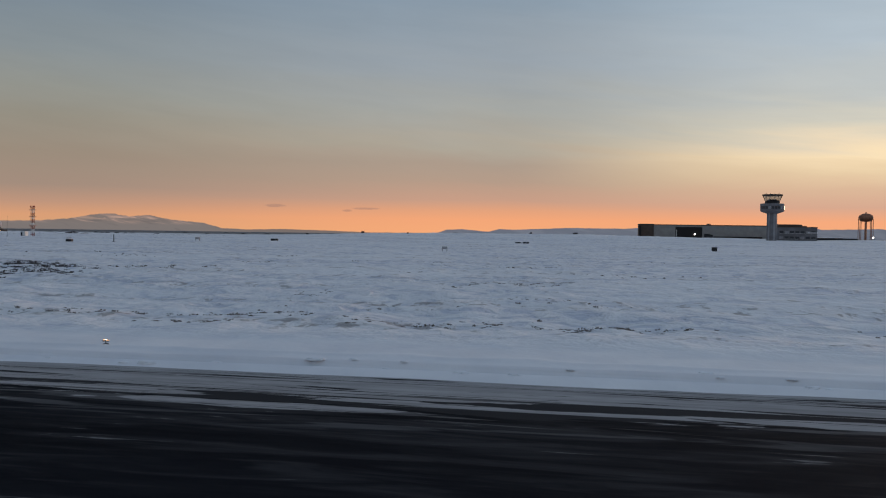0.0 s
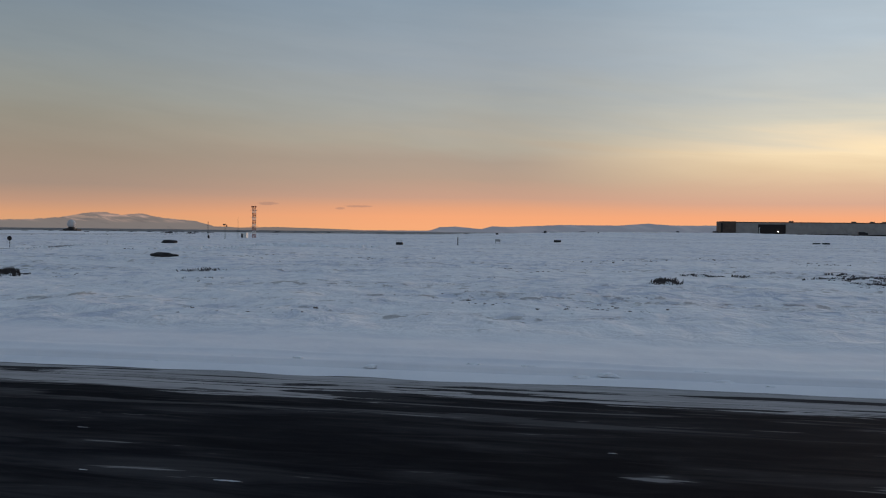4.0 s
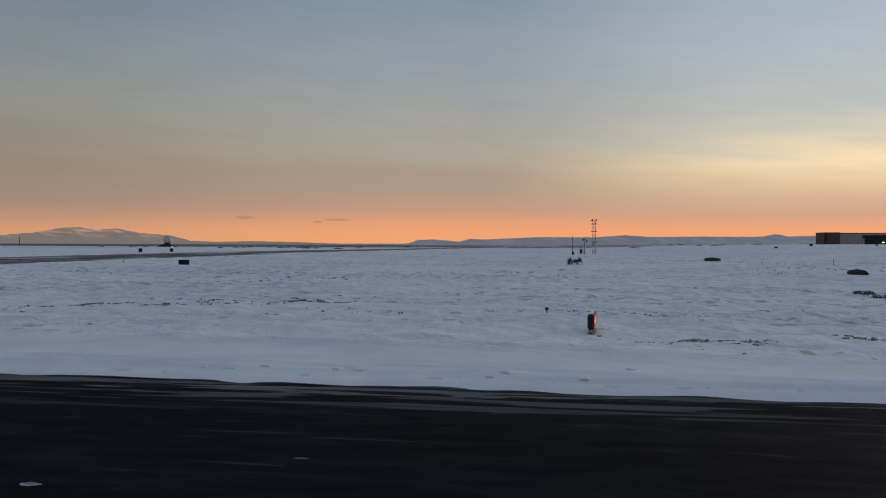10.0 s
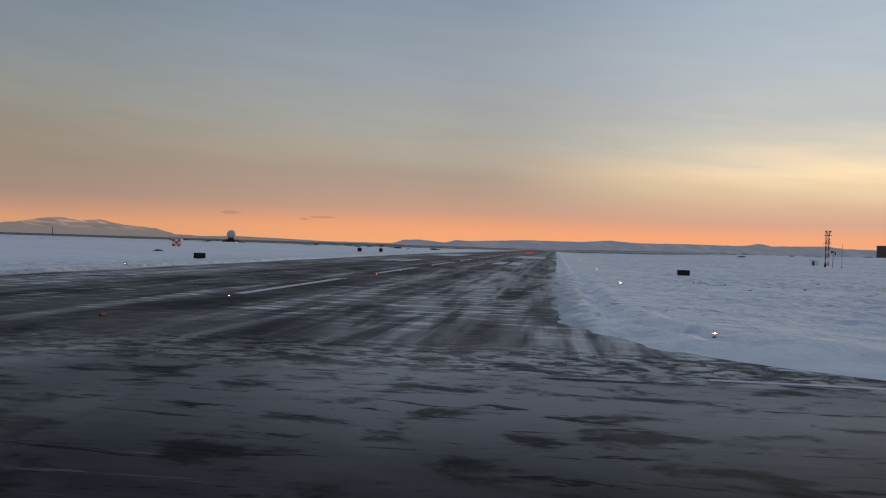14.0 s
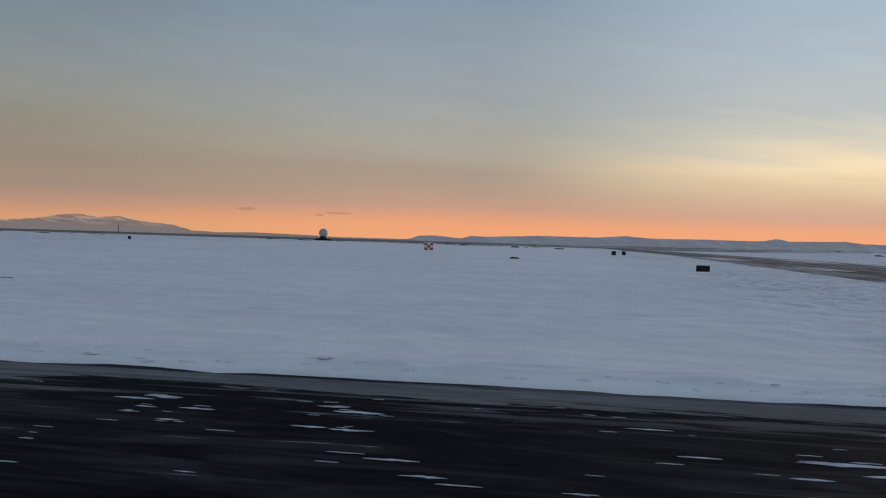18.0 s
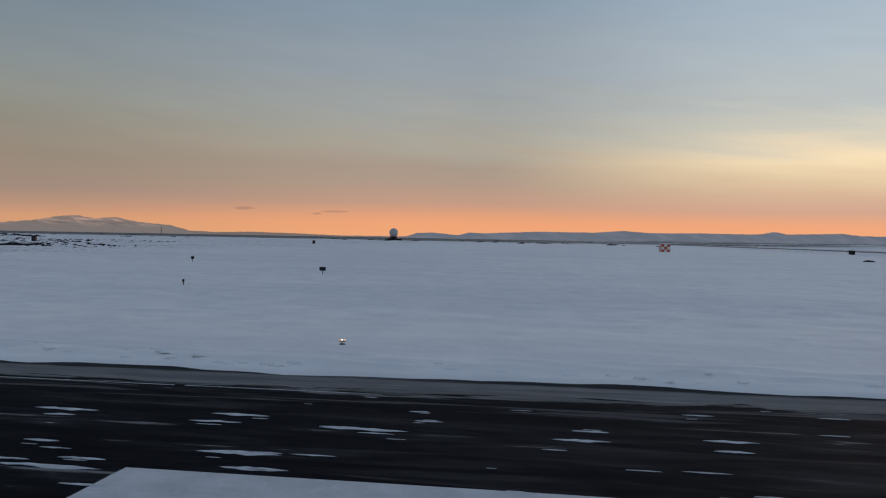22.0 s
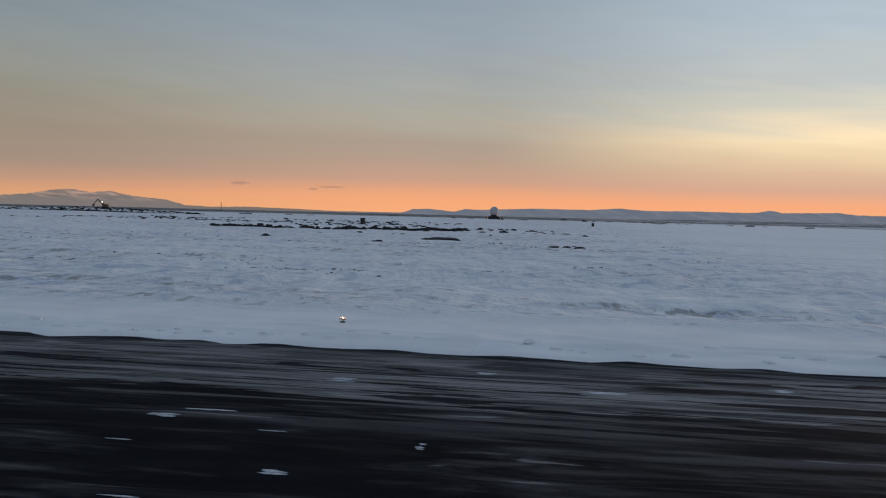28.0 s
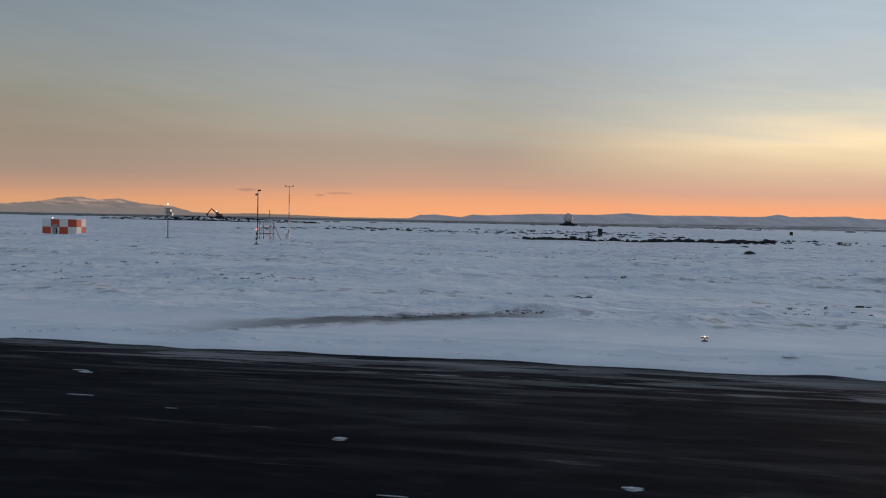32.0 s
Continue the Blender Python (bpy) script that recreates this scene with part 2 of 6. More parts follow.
def surface(name):
    m = bpy.data.materials.new(name)
    m.use_nodes = True
    N = Nodes(m.node_tree)
    b = m.node_tree.nodes.new("ShaderNodeBsdfPrincipled")
    out = m.node_tree.nodes.new("ShaderNodeOutputMaterial")
    m.node_tree.links.new(b.outputs[0], out.inputs[0])
    return m, N, b


def bumped(m, N, b, height, strength, distance):
    bn = m.node_tree.nodes.new("ShaderNodeBump")
    bn.inputs["Strength"].default_value, bn.inputs["Distance"].default_value = strength, distance
    N.wire(height, bn.inputs["Height"])
    m.node_tree.links.new(bn.outputs[0], b.inputs["Normal"])


def snow_ground():
    """Wind-packed snow over rough grassland; grass and lava show through where it is thin."""
    m, N, b = surface("snow_field")
    pos = N.place()
    x, y, z = N.parts(pos)
    drift = N.noise(N.xyz(N.math("MULTIPLY", x, 0.30), N.math("MULTIPLY", y, 0.26), 0.0), 1.0, 4.0, 0.55, 0.4)
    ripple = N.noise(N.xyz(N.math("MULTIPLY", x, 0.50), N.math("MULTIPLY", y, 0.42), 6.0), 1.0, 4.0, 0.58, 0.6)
    wide = N.noise(N.xyz(N.math("MULTIPLY", x, 0.020), N.math("MULTIPLY", y, 0.055), 0.0), 1.0, 5.0, 0.6, 0.3)
    grain = N.noise(pos, 5.0, 3.0)
    col = N.mix(N.span(drift, 0.3, 0.7), (0.79, 0.795, 0.81, 1), (0.89, 0.888, 0.89, 1))
    col = N.mix(N.span(wide, 0.40, 0.62, 0.0, 0.42), col, (0.70, 0.715, 0.77, 1))
    # the field past the crossing is smoothly covered
    smooth = N.math("MULTIPLY", N.span(x, -440.0, -415.0, 1.0, 0.0), N.span(x, -640.0, -610.0))
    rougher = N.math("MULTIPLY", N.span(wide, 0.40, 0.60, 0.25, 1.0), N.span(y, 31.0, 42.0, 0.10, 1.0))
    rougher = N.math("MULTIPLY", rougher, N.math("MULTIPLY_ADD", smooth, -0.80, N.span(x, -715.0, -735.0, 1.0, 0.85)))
    # icy, wind-scoured hollows between the sastrugi; their blue shade and the crests' light are painted in
    scour_shade = N.math("MULTIPLY", N.span(ripple, 0.50, 0.40), rougher)
    crest_light = N.math("MULTIPLY", N.span(ripple, 0.55, 0.66), rougher)
    col = N.mix(N.math("MULTIPLY", crest_light, 0.7), col, (0.95, 0.945, 0.94, 1))
    col = N.mix(N.math("MULTIPLY", scour_shade, 0.80), col, (0.52, 0.56, 0.66, 1))
    # thin places: flattened dry grass showing, in small mats that lie in rows
    mats = N.noise(N.xyz(N.math("MULTIPLY", x, 0.95), N.math("MULTIPLY", y, 0.55), 4.0), 1.0, 4.0, 0.62, 0.4)
    rows = N.noise(N.xyz(N.math("MULTIPLY", x, 0.022), N.math("MULTIPLY", y, 0.13), 9.0), 1.0, 4.0, 0.6)
    off = N.span(y, 33.0, 39.0)
    bald = N.math("MULTIPLY", N.span(rows, 0.46, 0.62), N.math("MULTIPLY", off, N.math("MULTIPLY_ADD", smooth, -0.88, 1.0)))
    thin = N.math("MULTIPLY", N.span(N.math("MULTIPLY_ADD", bald, 0.10, mats), 0.625, 0.70), N.math("MULTIPLY_ADD", bald, 0.75, N.math("MULTIPLY", off, 0.12)))
    thin = N.math("MULTIPLY", thin, N.math("MULTIPLY_ADD", smooth, -0.7, 1.0))
    col = N.mix(N.math("MULTIPLY", thin, 0.80), col, N.mix(grain, (0.17, 0.15, 0.14, 1), (0.30, 0.27, 0.25, 1)))
    # a faint straw tint over the balder stretches
    col = N.mix(N.math("MULTIPLY", N.math("MULTIPLY", bald, N.span(drift, 0.42, 0.62)), 0.20), col, (0.46, 0.43, 0.41, 1))
    # trodden slush where the two runways meet
    beside = N.math("SUBTRACT", N.math("ABSOLUTE", N.math("ADD", x, 379.3)), 26.3)
    slush = N.span(N.math("ADD", beside, N.math("MULTIPLY", N.math("SUBTRACT", ripple, 0.5), 9.0)), 2.6, 0.2)
    slush = N.math("MULTIPLY", slush, N.math("MULTIPLY", N.span(y, 150.0, 70.0), N.span(y, 18.0, 26.0)))
    col = N.mix(N.math("MULTIPLY", slush, 0.5), col, (0.26, 0.27, 0.29, 1))
    # far off: lava and heath, swept bare in long bands
    bands = N.noise(N.xyz(N.math("MULTIPLY", x, 0.004), N.math("MULTIPLY", y, 0.012), 2.0), 1.0, 6.0, 0.62)
    far = N.span(y, 880.0, 1250.0)
    west = N.span(x, -300.0, -1100.0, 0.25, 1.0)
    bare = N.math("MULTIPLY", far, N.span(N.math("ADD", bands, N.math("MULTIPLY", west, 0.18)), 0.42, 0.54))
    col = N.mix(N.math("MULTIPLY", bare, 0.9), col, N.mix(grain, (0.045, 0.042, 0.045, 1), (0.085, 0.075, 0.07, 1)))
    # bare grey soil blown clear beside the runway's far part
    along = N.math("SUBTRACT", y, N.math("MULTIPLY_ADD", N.math("ADD", x, 738.7), 0.90, 29.7))
    soil = N.math("ADD", N.math("ABSOLUTE", along), N.math("MULTIPLY", N.math("SUBTRACT", mats, 0.5), 7.0))
    soil = N.math("MULTIPLY", N.span(soil, 3.6, 0.6), N.math("MULTIPLY", N.span(x, -741.0, -735.0), N.span(x, -724.5, -729.0)))
    col = N.mix(N.math("MULTIPLY", soil, 0.95), col, N.mix(grain, (0.10, 0.10, 0.105, 1), (0.20, 0.19, 0.18, 1)))
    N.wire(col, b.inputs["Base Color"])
    N.wire(N.span(grain, 0.2, 0.8, 0.55, 0.8), b.inputs["Roughness"])
    b.inputs["Specular IOR Level"].default_value = 0.25
    calm = N.math("MAXIMUM", smooth, N.math("SUBTRACT", 1.0, off))
    h = N.math("ADD", N.math("MULTIPLY", drift, 0.8), N.math("ADD", N.math("MULTIPLY", mats, 0.3), N.math("MULTIPLY", grain, 0.04)))
    h = N.math("ADD", h, N.math("MULTIPLY", N.math("MULTIPLY", ripple, rougher), 1.3))
    h = N.math("MULTIPLY", h, N.math("MULTIPLY_ADD", calm, -0.86, 1.0))
    bumped(m, N, b, h, 1.0, 0.7)
    return m


# where the ploughed snow begins beside our runway
EDGE_X = [-760, -744, -733, -700, -681, -670, -661, -640, -622, -600, -555, -450, -405, -340, -331, -318, -300, -270, -250, -210, -190, -170, -150, -120, -87, -70, -58, -42, -10, 12, 30]
EDGE_Y = [25.7, 25.5, 24.9, 24.9, 24.9, 25.9, 26.2, 25.7, 24.8, 24.4, 24.8, 24.9, 25.2, 26.2, 26.8, 25.9, 25.5, 25.2, 24.5, 24.3, 23.7, 23.4, 23.9, 24.2, 24.6, 25.0, 25.0, 25.7, 26.2, 27.1, 27.3]
ACROSS = ((-410, 0.90), (-404.8, 0.85), (-403.6, 0.12), (-402.2, 0.46), (-397.5, 0.50), (-393.0, 0.20), (-390.0, 0.05), (-386.6, 0.17), (-384.0, 0.04), (-381.4, 0.06),
          (-380.0, 0.46), (-378.7, 0.06), (-376.0, 0.02), (-373.2, 0.04), (-371.2, 0.36), (-369.4, 0.46), (-367.2, 0.10), (-365.0, 0.18), (-362.2, 0.58), (-359.2, 0.50),
          (-357.2, 0.18), (-355.2, 0.34), (-353.4, 0.90), (-350.0, 0.90))          # dust on the crossing runway, wheel lanes dark; raised to paint in glare
# dust at the junction, raised where the sky's sheen is painted in
NEARER = ((-432, 0.12), (-404.0, 0.32), (-396.0, 0.42), (-389.0, 0.26), (-386.0, 0.10), (-384.2, 0.22), (-383.0, 0.60), (-380.2, 0.68), (-379.0, 0.55), (-378.0, 0.11),
          (-375.6, 0.08), (-374.6, 0.38), (-373.6, 0.16), (-372.2, 0.34), (-368.0, 0.22), (-363.0, 0.28), (-358.0, 0.46), (-347.0, 0.42), (-339.0, 0.28), (-331.0, 0.14), (-324.0, 0.04))


def runway_surface(name):
    """Dark, worn asphalt with blown snow lying in long streaks; more of it where the runways cross."""
    m, N, b = surface(name)
    pos = N.place()
    x, y, z = N.parts(pos)

    def net(sx, sy, seed, detail=5.0, rough=0.6, distort=0.3):
        return N.noise(N.xyz(N.math("MULTIPLY", x, sx), N.math("MULTIPLY", y, sy), seed), 1.0, detail, rough, distort)

    def along(table):
        lo, hi = table[0][0], table[-1][0]
        return N.ramp(N.span(x, lo, hi, smooth=False), [((p - lo) / (hi - lo), (v,) * 3) for p, v in table])

    l1, b1 = net(0.09, 2.3, 0.0, 6.0, 0.62, 0.5), net(0.5, 1.6, 3.0, 6.0, 0.65)
    long2 = net(0.035, 0.42, 7.0, 4.0, 0.55)
    grain = N.noise(pos, 30.0, 3.0)
    base = N.mix(N.span(long2, 0.3, 0.7), (0.0027, 0.0032, 0.0060, 1), (0.0066, 0.0077, 0.0118, 1))
    base = N.mix(N.math("MULTIPLY", grain, 0.25), base, (0.013, 0.015, 0.020, 1))
    # our runway: how wide the snow-dusted verge is, along it
    reach = N.ramp(N.span(x, -780.0, 40.0, smooth=False), [(0.0, (0.22,) * 3), (0.05, (0.24,) * 3), (0.065, (0.34,) * 3), (0.08, (0.42,) * 3), (0.105, (0.46,) * 3), (0.155, (0.64,) * 3), (0.20, (0.38,) * 3), (0.42, (0.36,) * 3),
                   (0.455, (0.60,) * 3), (0.535, (0.60,) * 3), (0.56, (0.28,) * 3), (0.66, (0.28,) * 3), (0.72, (0.48,) * 3), (0.85, (0.40,) * 3), (0.93, (0.32,) * 3), (1.0, (0.30,) * 3)])
    start = N.math("MULTIPLY_ADD", reach, -12.0, 26.5)
    amount = N.ramp(N.span(x, -780.0, 40.0, smooth=False), [(0.0, (0.26,) * 3), (0.12, (0.30,) * 3), (0.20, (0.42,) * 3), (0.26, (0.34,) * 3), (0.42, (0.32,) * 3), (0.60, (0.20,) * 3), (0.70, (0.42,) * 3), (0.76, (0.58,) * 3), (1.0, (0.60,) * 3)])
    ragged = net(0.20, 1.3, 31.0, 5.0, 0.60, 0.9)
    # the ploughed edge, and the strip of asphalt left dark along it
    rim = N.ramp(N.span(x, EDGE_X[0], EDGE_X[-1], smooth=False), [((p - EDGE_X[0]) / (EDGE_X[-1] - EDGE_X[0]), ((v - 20.0) / 10.0,) * 3) for p, v in zip(EDGE_X, EDGE_Y)])
    inward = N.math("SUBTRACT", N.math("MULTIPLY_ADD", rim, 10.0, 20.0), y)
    rim_dark = N.math("MULTIPLY", N.span(N.math("ADD", inward, N.math("MULTIPLY", N.math("SUBTRACT", b1, 0.5), 0.5)), 0.55, 0.25), N.span(x, -232.0, -250.0))
    gusts = N.noise(N.xyz(N.math("ADD", N.math("MULTIPLY", x, 0.05), N.math("MULTIPLY", y, 0.09)), N.math("MULTIPLY", y, 0.05), 13.0), 1.0, 4.0, 0.55)
    shift = N.math("ADD", N.math("MULTIPLY", N.math("SUBTRACT", ragged, 0.5), 4.2), N.math("MULTIPLY", N.math("SUBTRACT", gusts, 0.5), 5.0))
    edge = N.span(N.math("ADD", y, shift), start, N.math("ADD", start, 0.25))
    fringe = N.span(N.math("ADD", y, shift), N.math("SUBTRACT", start, 3.5), start)
    # torn dark slits, long and narrow, where the wind has lifted the dust
    tear = net(0.12, 1.45, 21.0, 4.0, 0.52, 0.9)
    hair = net(0.016, 1.5, 27.0, 3.0, 0.55, 0.4)
    close = N.span(N.math("ADD", y, shift), N.math("ADD", start, 3.4), start, 0.375, 0.475)
    slit = N.math("MULTIPLY", N.span(tear, close, N.math("ADD", close, 0.022)), N.span(N.math("ABSOLUTE", N.math("SUBTRACT", hair, 0.47)), 0.004, 0.016))
    even = N.math("MULTIPLY", N.span(x, -420.0, -432.0), N.span(x, -622.0, -600.0))          # past the crossing the dust lies unbroken
    slit = N.math("MAXIMUM", slit, N.math("MULTIPLY", even, 0.75))
    dust = N.math("MULTIPLY", N.math("MULTIPLY_ADD", slit, 0.92, 0.08), N.span(b1, 0.25, 0.7, 0.75, 1.05))
    dust = N.math("MULTIPLY", dust, N.span(l1, 0.35, 0.6, 0.84, 1.05))
    # towards the far end the dust lies in many separate streaks
    west = N.span(x, -540.0, -600.0)
    parted = N.math("MULTIPLY", N.span(N.math("ADD", N.math("MULTIPLY", ragged, 0.5), N.math("MULTIPLY", l1, 0.5)), 0.43, 0.56, 0.12, 1.15), N.span(y, 24.7, 24.0, 0.35, 1.0))
    # and further on it thins to a soft mottled film
    soft = N.span(N.math("ADD", N.math("MULTIPLY", ragged, 0.65), N.math("MULTIPLY", gusts, 0.35)), 0.40, 0.60, 0.40, 1.20)
    milder = N.span(x, -640.0, -668.0)
    parted = N.math("ADD", N.math("MULTIPLY", parted, N.math("SUBTRACT", 1.0, milder)), N.math("MULTIPLY", soft, milder))
    dust = N.math("ADD", N.math("MULTIPLY", dust, N.math("SUBTRACT", 1.0, west)), N.math("MULTIPLY", N.math("MULTIPLY", dust, parted), west))
    k = N.math("MULTIPLY", N.math("MULTIPLY", edge, dust), amount)
    # dark tyre smears where the service track meets the runway
    curl = N.math("SUBTRACT", x, N.math("MULTIPLY_ADD", N.math("SUBTRACT", 24.4, y), -0.15, -190.9))
    wheel = N.span(N.math("ABSOLUTE", N.math("SUBTRACT", N.math("ABSOLUTE", N.math("ADD", curl, N.math("MULTIPLY", N.math("SUBTRACT", ragged, 0.5), 2.6))), 0.95)), 0.60, 0.25)
    k = N.math("MULTIPLY", k, N.math("MULTIPLY_ADD", N.math("MAXIMUM", wheel, rim_dark), -0.85, 1.0))
    # thin wisps of drifting snow further in
    thin = N.math("MULTIPLY", N.span(N.math("ADD", N.math("MULTIPLY", ragged, 0.6), N.math("MULTIPLY", gusts, 0.4)), 0.46, 0.66), N.math("MULTIPLY_ADD", N.math("MULTIPLY", west, N.span(x, -725.0, -695.0)), 0.085, 0.05))
    bare = N.math("MULTIPLY", N.span(x, -345.0, -325.0), N.span(x, -238.0, -252.0))         # swept clean before the crossing
    thin = N.math("MULTIPLY", thin, N.math("MULTIPLY_ADD", bare, -0.75, 1.0))
    flecks = N.math("MULTIPLY", N.span(N.math("ADD", N.math("MULTIPLY", l1, 0.5), N.math("MULTIPLY", ragged, 0.5)), 0.59, 0.64), N.math("MULTIPLY_ADD", bare, -0.24, N.span(x, -690.0, -640.0, 0.12, 0.30)))
    feather = N.math("MULTIPLY", N.math("MULTIPLY", fringe, N.span(tear, 0.52, 0.60)), 0.16)
    k = N.math("MAXIMUM", N.math("MAXIMUM", k, feather), N.math("MAXIMUM", thin, flecks))
    # the crossing runway: dust and painted sheen in lanes along y, in short bars here and there
    lanes = net(0.55, 0.045, 5.0, 4.0, 0.58)
    bars = net(0.20, 0.85, 11.0, 5.0, 0.62, 0.5)
    lane = along(ACROSS)
    wear = N.span(lanes, 0.36, 0.62, 0.22, 1.6)
    patch = N.math("MULTIPLY", N.span(bars, 0.52, 0.60), N.math("MULTIPLY", N.span(y, 36.0, 52.0), N.span(y, 150.0, 85.0)))
    kf = N.math("MULTIPLY", N.math("MULTIPLY", lane, wear), N.math("MULTIPLY_ADD", patch, 2.3, 0.55))
    kf = N.math("ADD", kf, N.span(y, 60.0, 240.0, 0.015, 0.06))
    # the junction itself: dust and painted sheen as a grey film, cut by ragged dark smears and slits
    smear = net(0.34, 0.50, 19.0, 7.0, 0.64, 0.3)
    cuts = net(0.24, 1.25, 23.0, 7.0, 0.68, 0.8)
    kn = N.math("MULTIPLY", along(NEARER), N.math("MULTIPLY", N.span(smear, 0.38, 0.50, 0.20, 1.10), N.span(cuts, 0.385, 0.415, 0.12, 1.0)))
    kn = N.math("MULTIPLY", kn, N.span(y, 14.0, 26.0, 0.32, 1.0))
    # broken crust heaped between the two
    crust = net(0.85, 1.15, 29.0, 6.0, 0.66, 0.5)
    heap = N.math("MULTIPLY", N.span(N.math("ADD", y, N.math("MULTIPLY", N.math("SUBTRACT", smear, 0.5), 9.0)), 27.0, 29.5), N.span(N.math("ADD", y, N.math("MULTIPLY", N.math("SUBTRACT", smear, 0.5), 9.0)), 38.0, 33.0))
    turn = N.span(N.math("ADD", y, N.math("MULTIPLY", N.math("SUBTRACT", smear, 0.5), 6.0)), 28.0, 37.0)
    kc = N.math("ADD", N.math("MULTIPLY", kn, N.math("SUBTRACT", 1.0, turn)), N.math("MULTIPLY", kf, turn))
    kc = N.math("MULTIPLY", kc, N.math("ADD", 1.0, N.math("MULTIPLY", heap, N.span(crust, 0.44, 0.56, -0.75, 0.55))))
    kc = N.math("ADD", kc, 0.012)
    zone = N.math("MULTIPLY", N.span(N.math("ABSOLUTE", N.math("ADD", x, 376.0)), 56.0, 38.0), N.span(N.math("ADD", y, N.math("MULTIPLY", N.math("SUBTRACT", gusts, 0.5), 10.0)), 8.0, 21.0))
    # bare and dark again towards the middle of our runway, short of the junction
    clear = N.math("SUBTRACT", N.math("ADD", y, N.math("MULTIPLY", N.math("SUBTRACT", smear, 0.5), 1.6)), N.math("MULTIPLY_ADD", N.math("ADD", x, 337.0), 0.32, 17.0))
    zone = N.math("MULTIPLY", zone, N.math("MAXIMUM", N.span(clear, -0.2, 0.5), N.span(N.math("ADD", x, N.math("MULTIPLY", N.math("SUBTRACT", smear, 0.5), 3.0)), -338.3, -340.6)))
    zone = N.math("MAXIMUM", zone, N.span(y, 29.5, 32.0))
    film = N.math("MULTIPLY", zone, N.span(net(0.11, 0.07, 37.0, 5.0, 0.6, 0.6), 0.42, 0.58, 0.25, 1.0))
    k = N.math("ADD", N.math("MULTIPLY", k, N.math("SUBTRACT", 1.0, zone)), N.math("MULTIPLY", kc, zone))
    col = N.mix(k, base, (0.625, 0.61, 0.605, 1))
    N.wire(col, b.inputs["Base Color"])
    N.wire(N.math("SUBTRACT", N.span(b1, 0.3, 0.7, 0.75, 0.95), N.math("MULTIPLY", film, 0.30)), b.inputs["Roughness"])
    N.wire(N.math("MULTIPLY_ADD", film, 0.10, 0.03), b.inputs["Specular IOR Level"])     # an icy film lies here and there over the junction
    bumped(m, N, b, N.math("ADD", grain, N.math("MULTIPLY", k, 2.0)), 0.4, 0.01)
    return m


def worn_paint():
    m, N, b = surface("worn_white_paint")
    pos = N.place()
    x, y, z = N.parts(pos)
    n = N.noise(N.xyz(N.math("MULTIPLY", x, 0.25), N.math("MULTIPLY", y, 2.2), 0.0), 1.0, 6.0, 0.65)
    n2 = N.noise(pos, 9.0, 4.0)
    k = N.span(N.math("ADD", N.math("MULTIPLY", n, 0.7), N.math("MULTIPLY", n2, 0.3)), 0.40, 0.58, 0.05, 0.8)
    N.wire(N.mix(k, (0.05, 0.05, 0.055, 1), (0.55, 0.57, 0.60, 1)), b.inputs["Base Color"])
    b.inputs["Roughness"].default_value = 0.75
    b.inputs["Specular IOR Level"].default_value = 0.2
    return m


def gravel_track():
    m, N, b = surface("gravel_and_snow")
    pos = N.place()
    n, n2 = N.noise(pos, 0.9, 6.0, 0.65), N.noise(pos, 14.0, 3.0)
    k = N.span(n, 0.52, 0.68)
    col = N.mix(k, N.mix(n2, (0.035, 0.034, 0.034, 1), (0.09, 0.08, 0.072, 1)), (0.60, 0.62, 0.66, 1))
    N.wire(col, b.inputs["Base Color"])
    b.inputs["Roughness"].default_value = 0.85
    bumped(m, N, b, n2, 0.5, 0.03)
    return m


SNOW = snow_ground()
ASPHALT = runway_surface("runway_asphalt")
WORN = worn_paint()
GRAVEL = gravel_track()
PACKED = material("dirty_packed_snow", (0.56, 0.56, 0.58), 0.8, vary=0.35, scale=1.6, bump=0.4, spec=0.2)
PAINT = material("snowy_white_paint", (0.58, 0.595, 0.62), 0.7, vary=0.09, scale=1.2, spec=0.2)
CRUST = material("snow_crust", (0.83, 0.85, 0.88), 0.7, vary=0.05, scale=2.0, bump=0.4, spec=0.2)
PLATE = material("grey_packed_snow", (0.56, 0.59, 0.64), 0.7, vary=0.14, scale=2.5, bump=0.4, spec=0.2)
BLACK = material("black_panel", (0.012, 0.012, 0.014), 0.6, vary=0.2, spec=0.25)
DARK = material("dark_steel", (0.03, 0.031, 0.035), 0.55, 0.4, vary=0.2)
STEEL = material("galvanised_steel", (0.34, 0.35, 0.37), 0.45, 0.7, vary=0.15)
WHITE = material("white_paint", (0.74, 0.74, 0.72), 0.5, vary=0.06)
ORANGE = material("red_orange_paint", (0.52, 0.085, 0.045), 0.5, vary=0.12)
MAST_RED = material("weathered_red_paint", (0.26, 0.06, 0.04), 0.6, vary=0.15)
CONCRETE = material("grey_concrete", (0.36, 0.365, 0.38), 0.85, vary=0.1, scale=0.4)
CLADDING = material("pale_cladding", (0.36, 0.35, 0.34), 0.6, vary=0.08, scale=0.15)
BROWN = material("brown_cladding", (0.10, 0.075, 0.062), 0.7, vary=0.15, scale=0.3)
ROOF = material("roof_sheet", (0.13, 0.085, 0.06), 0.6, vary=0.12, scale=0.3)
HANGAR = material("dark_door", (0.016, 0.014, 0.016), 0.6, vary=0.2)
TOWER = material("stained_concrete", (0.19, 0.188, 0.20), 0.85, vary=0.16, scale=0.3)
TOWER_PALE = material("pale_concrete", (0.33, 0.33, 0.345), 0.8, vary=0.12, scale=0.3)
GLASS = material("dark_glass", (0.03, 0.035, 0.045), 0.38, vary=0.1, spec=0.6)


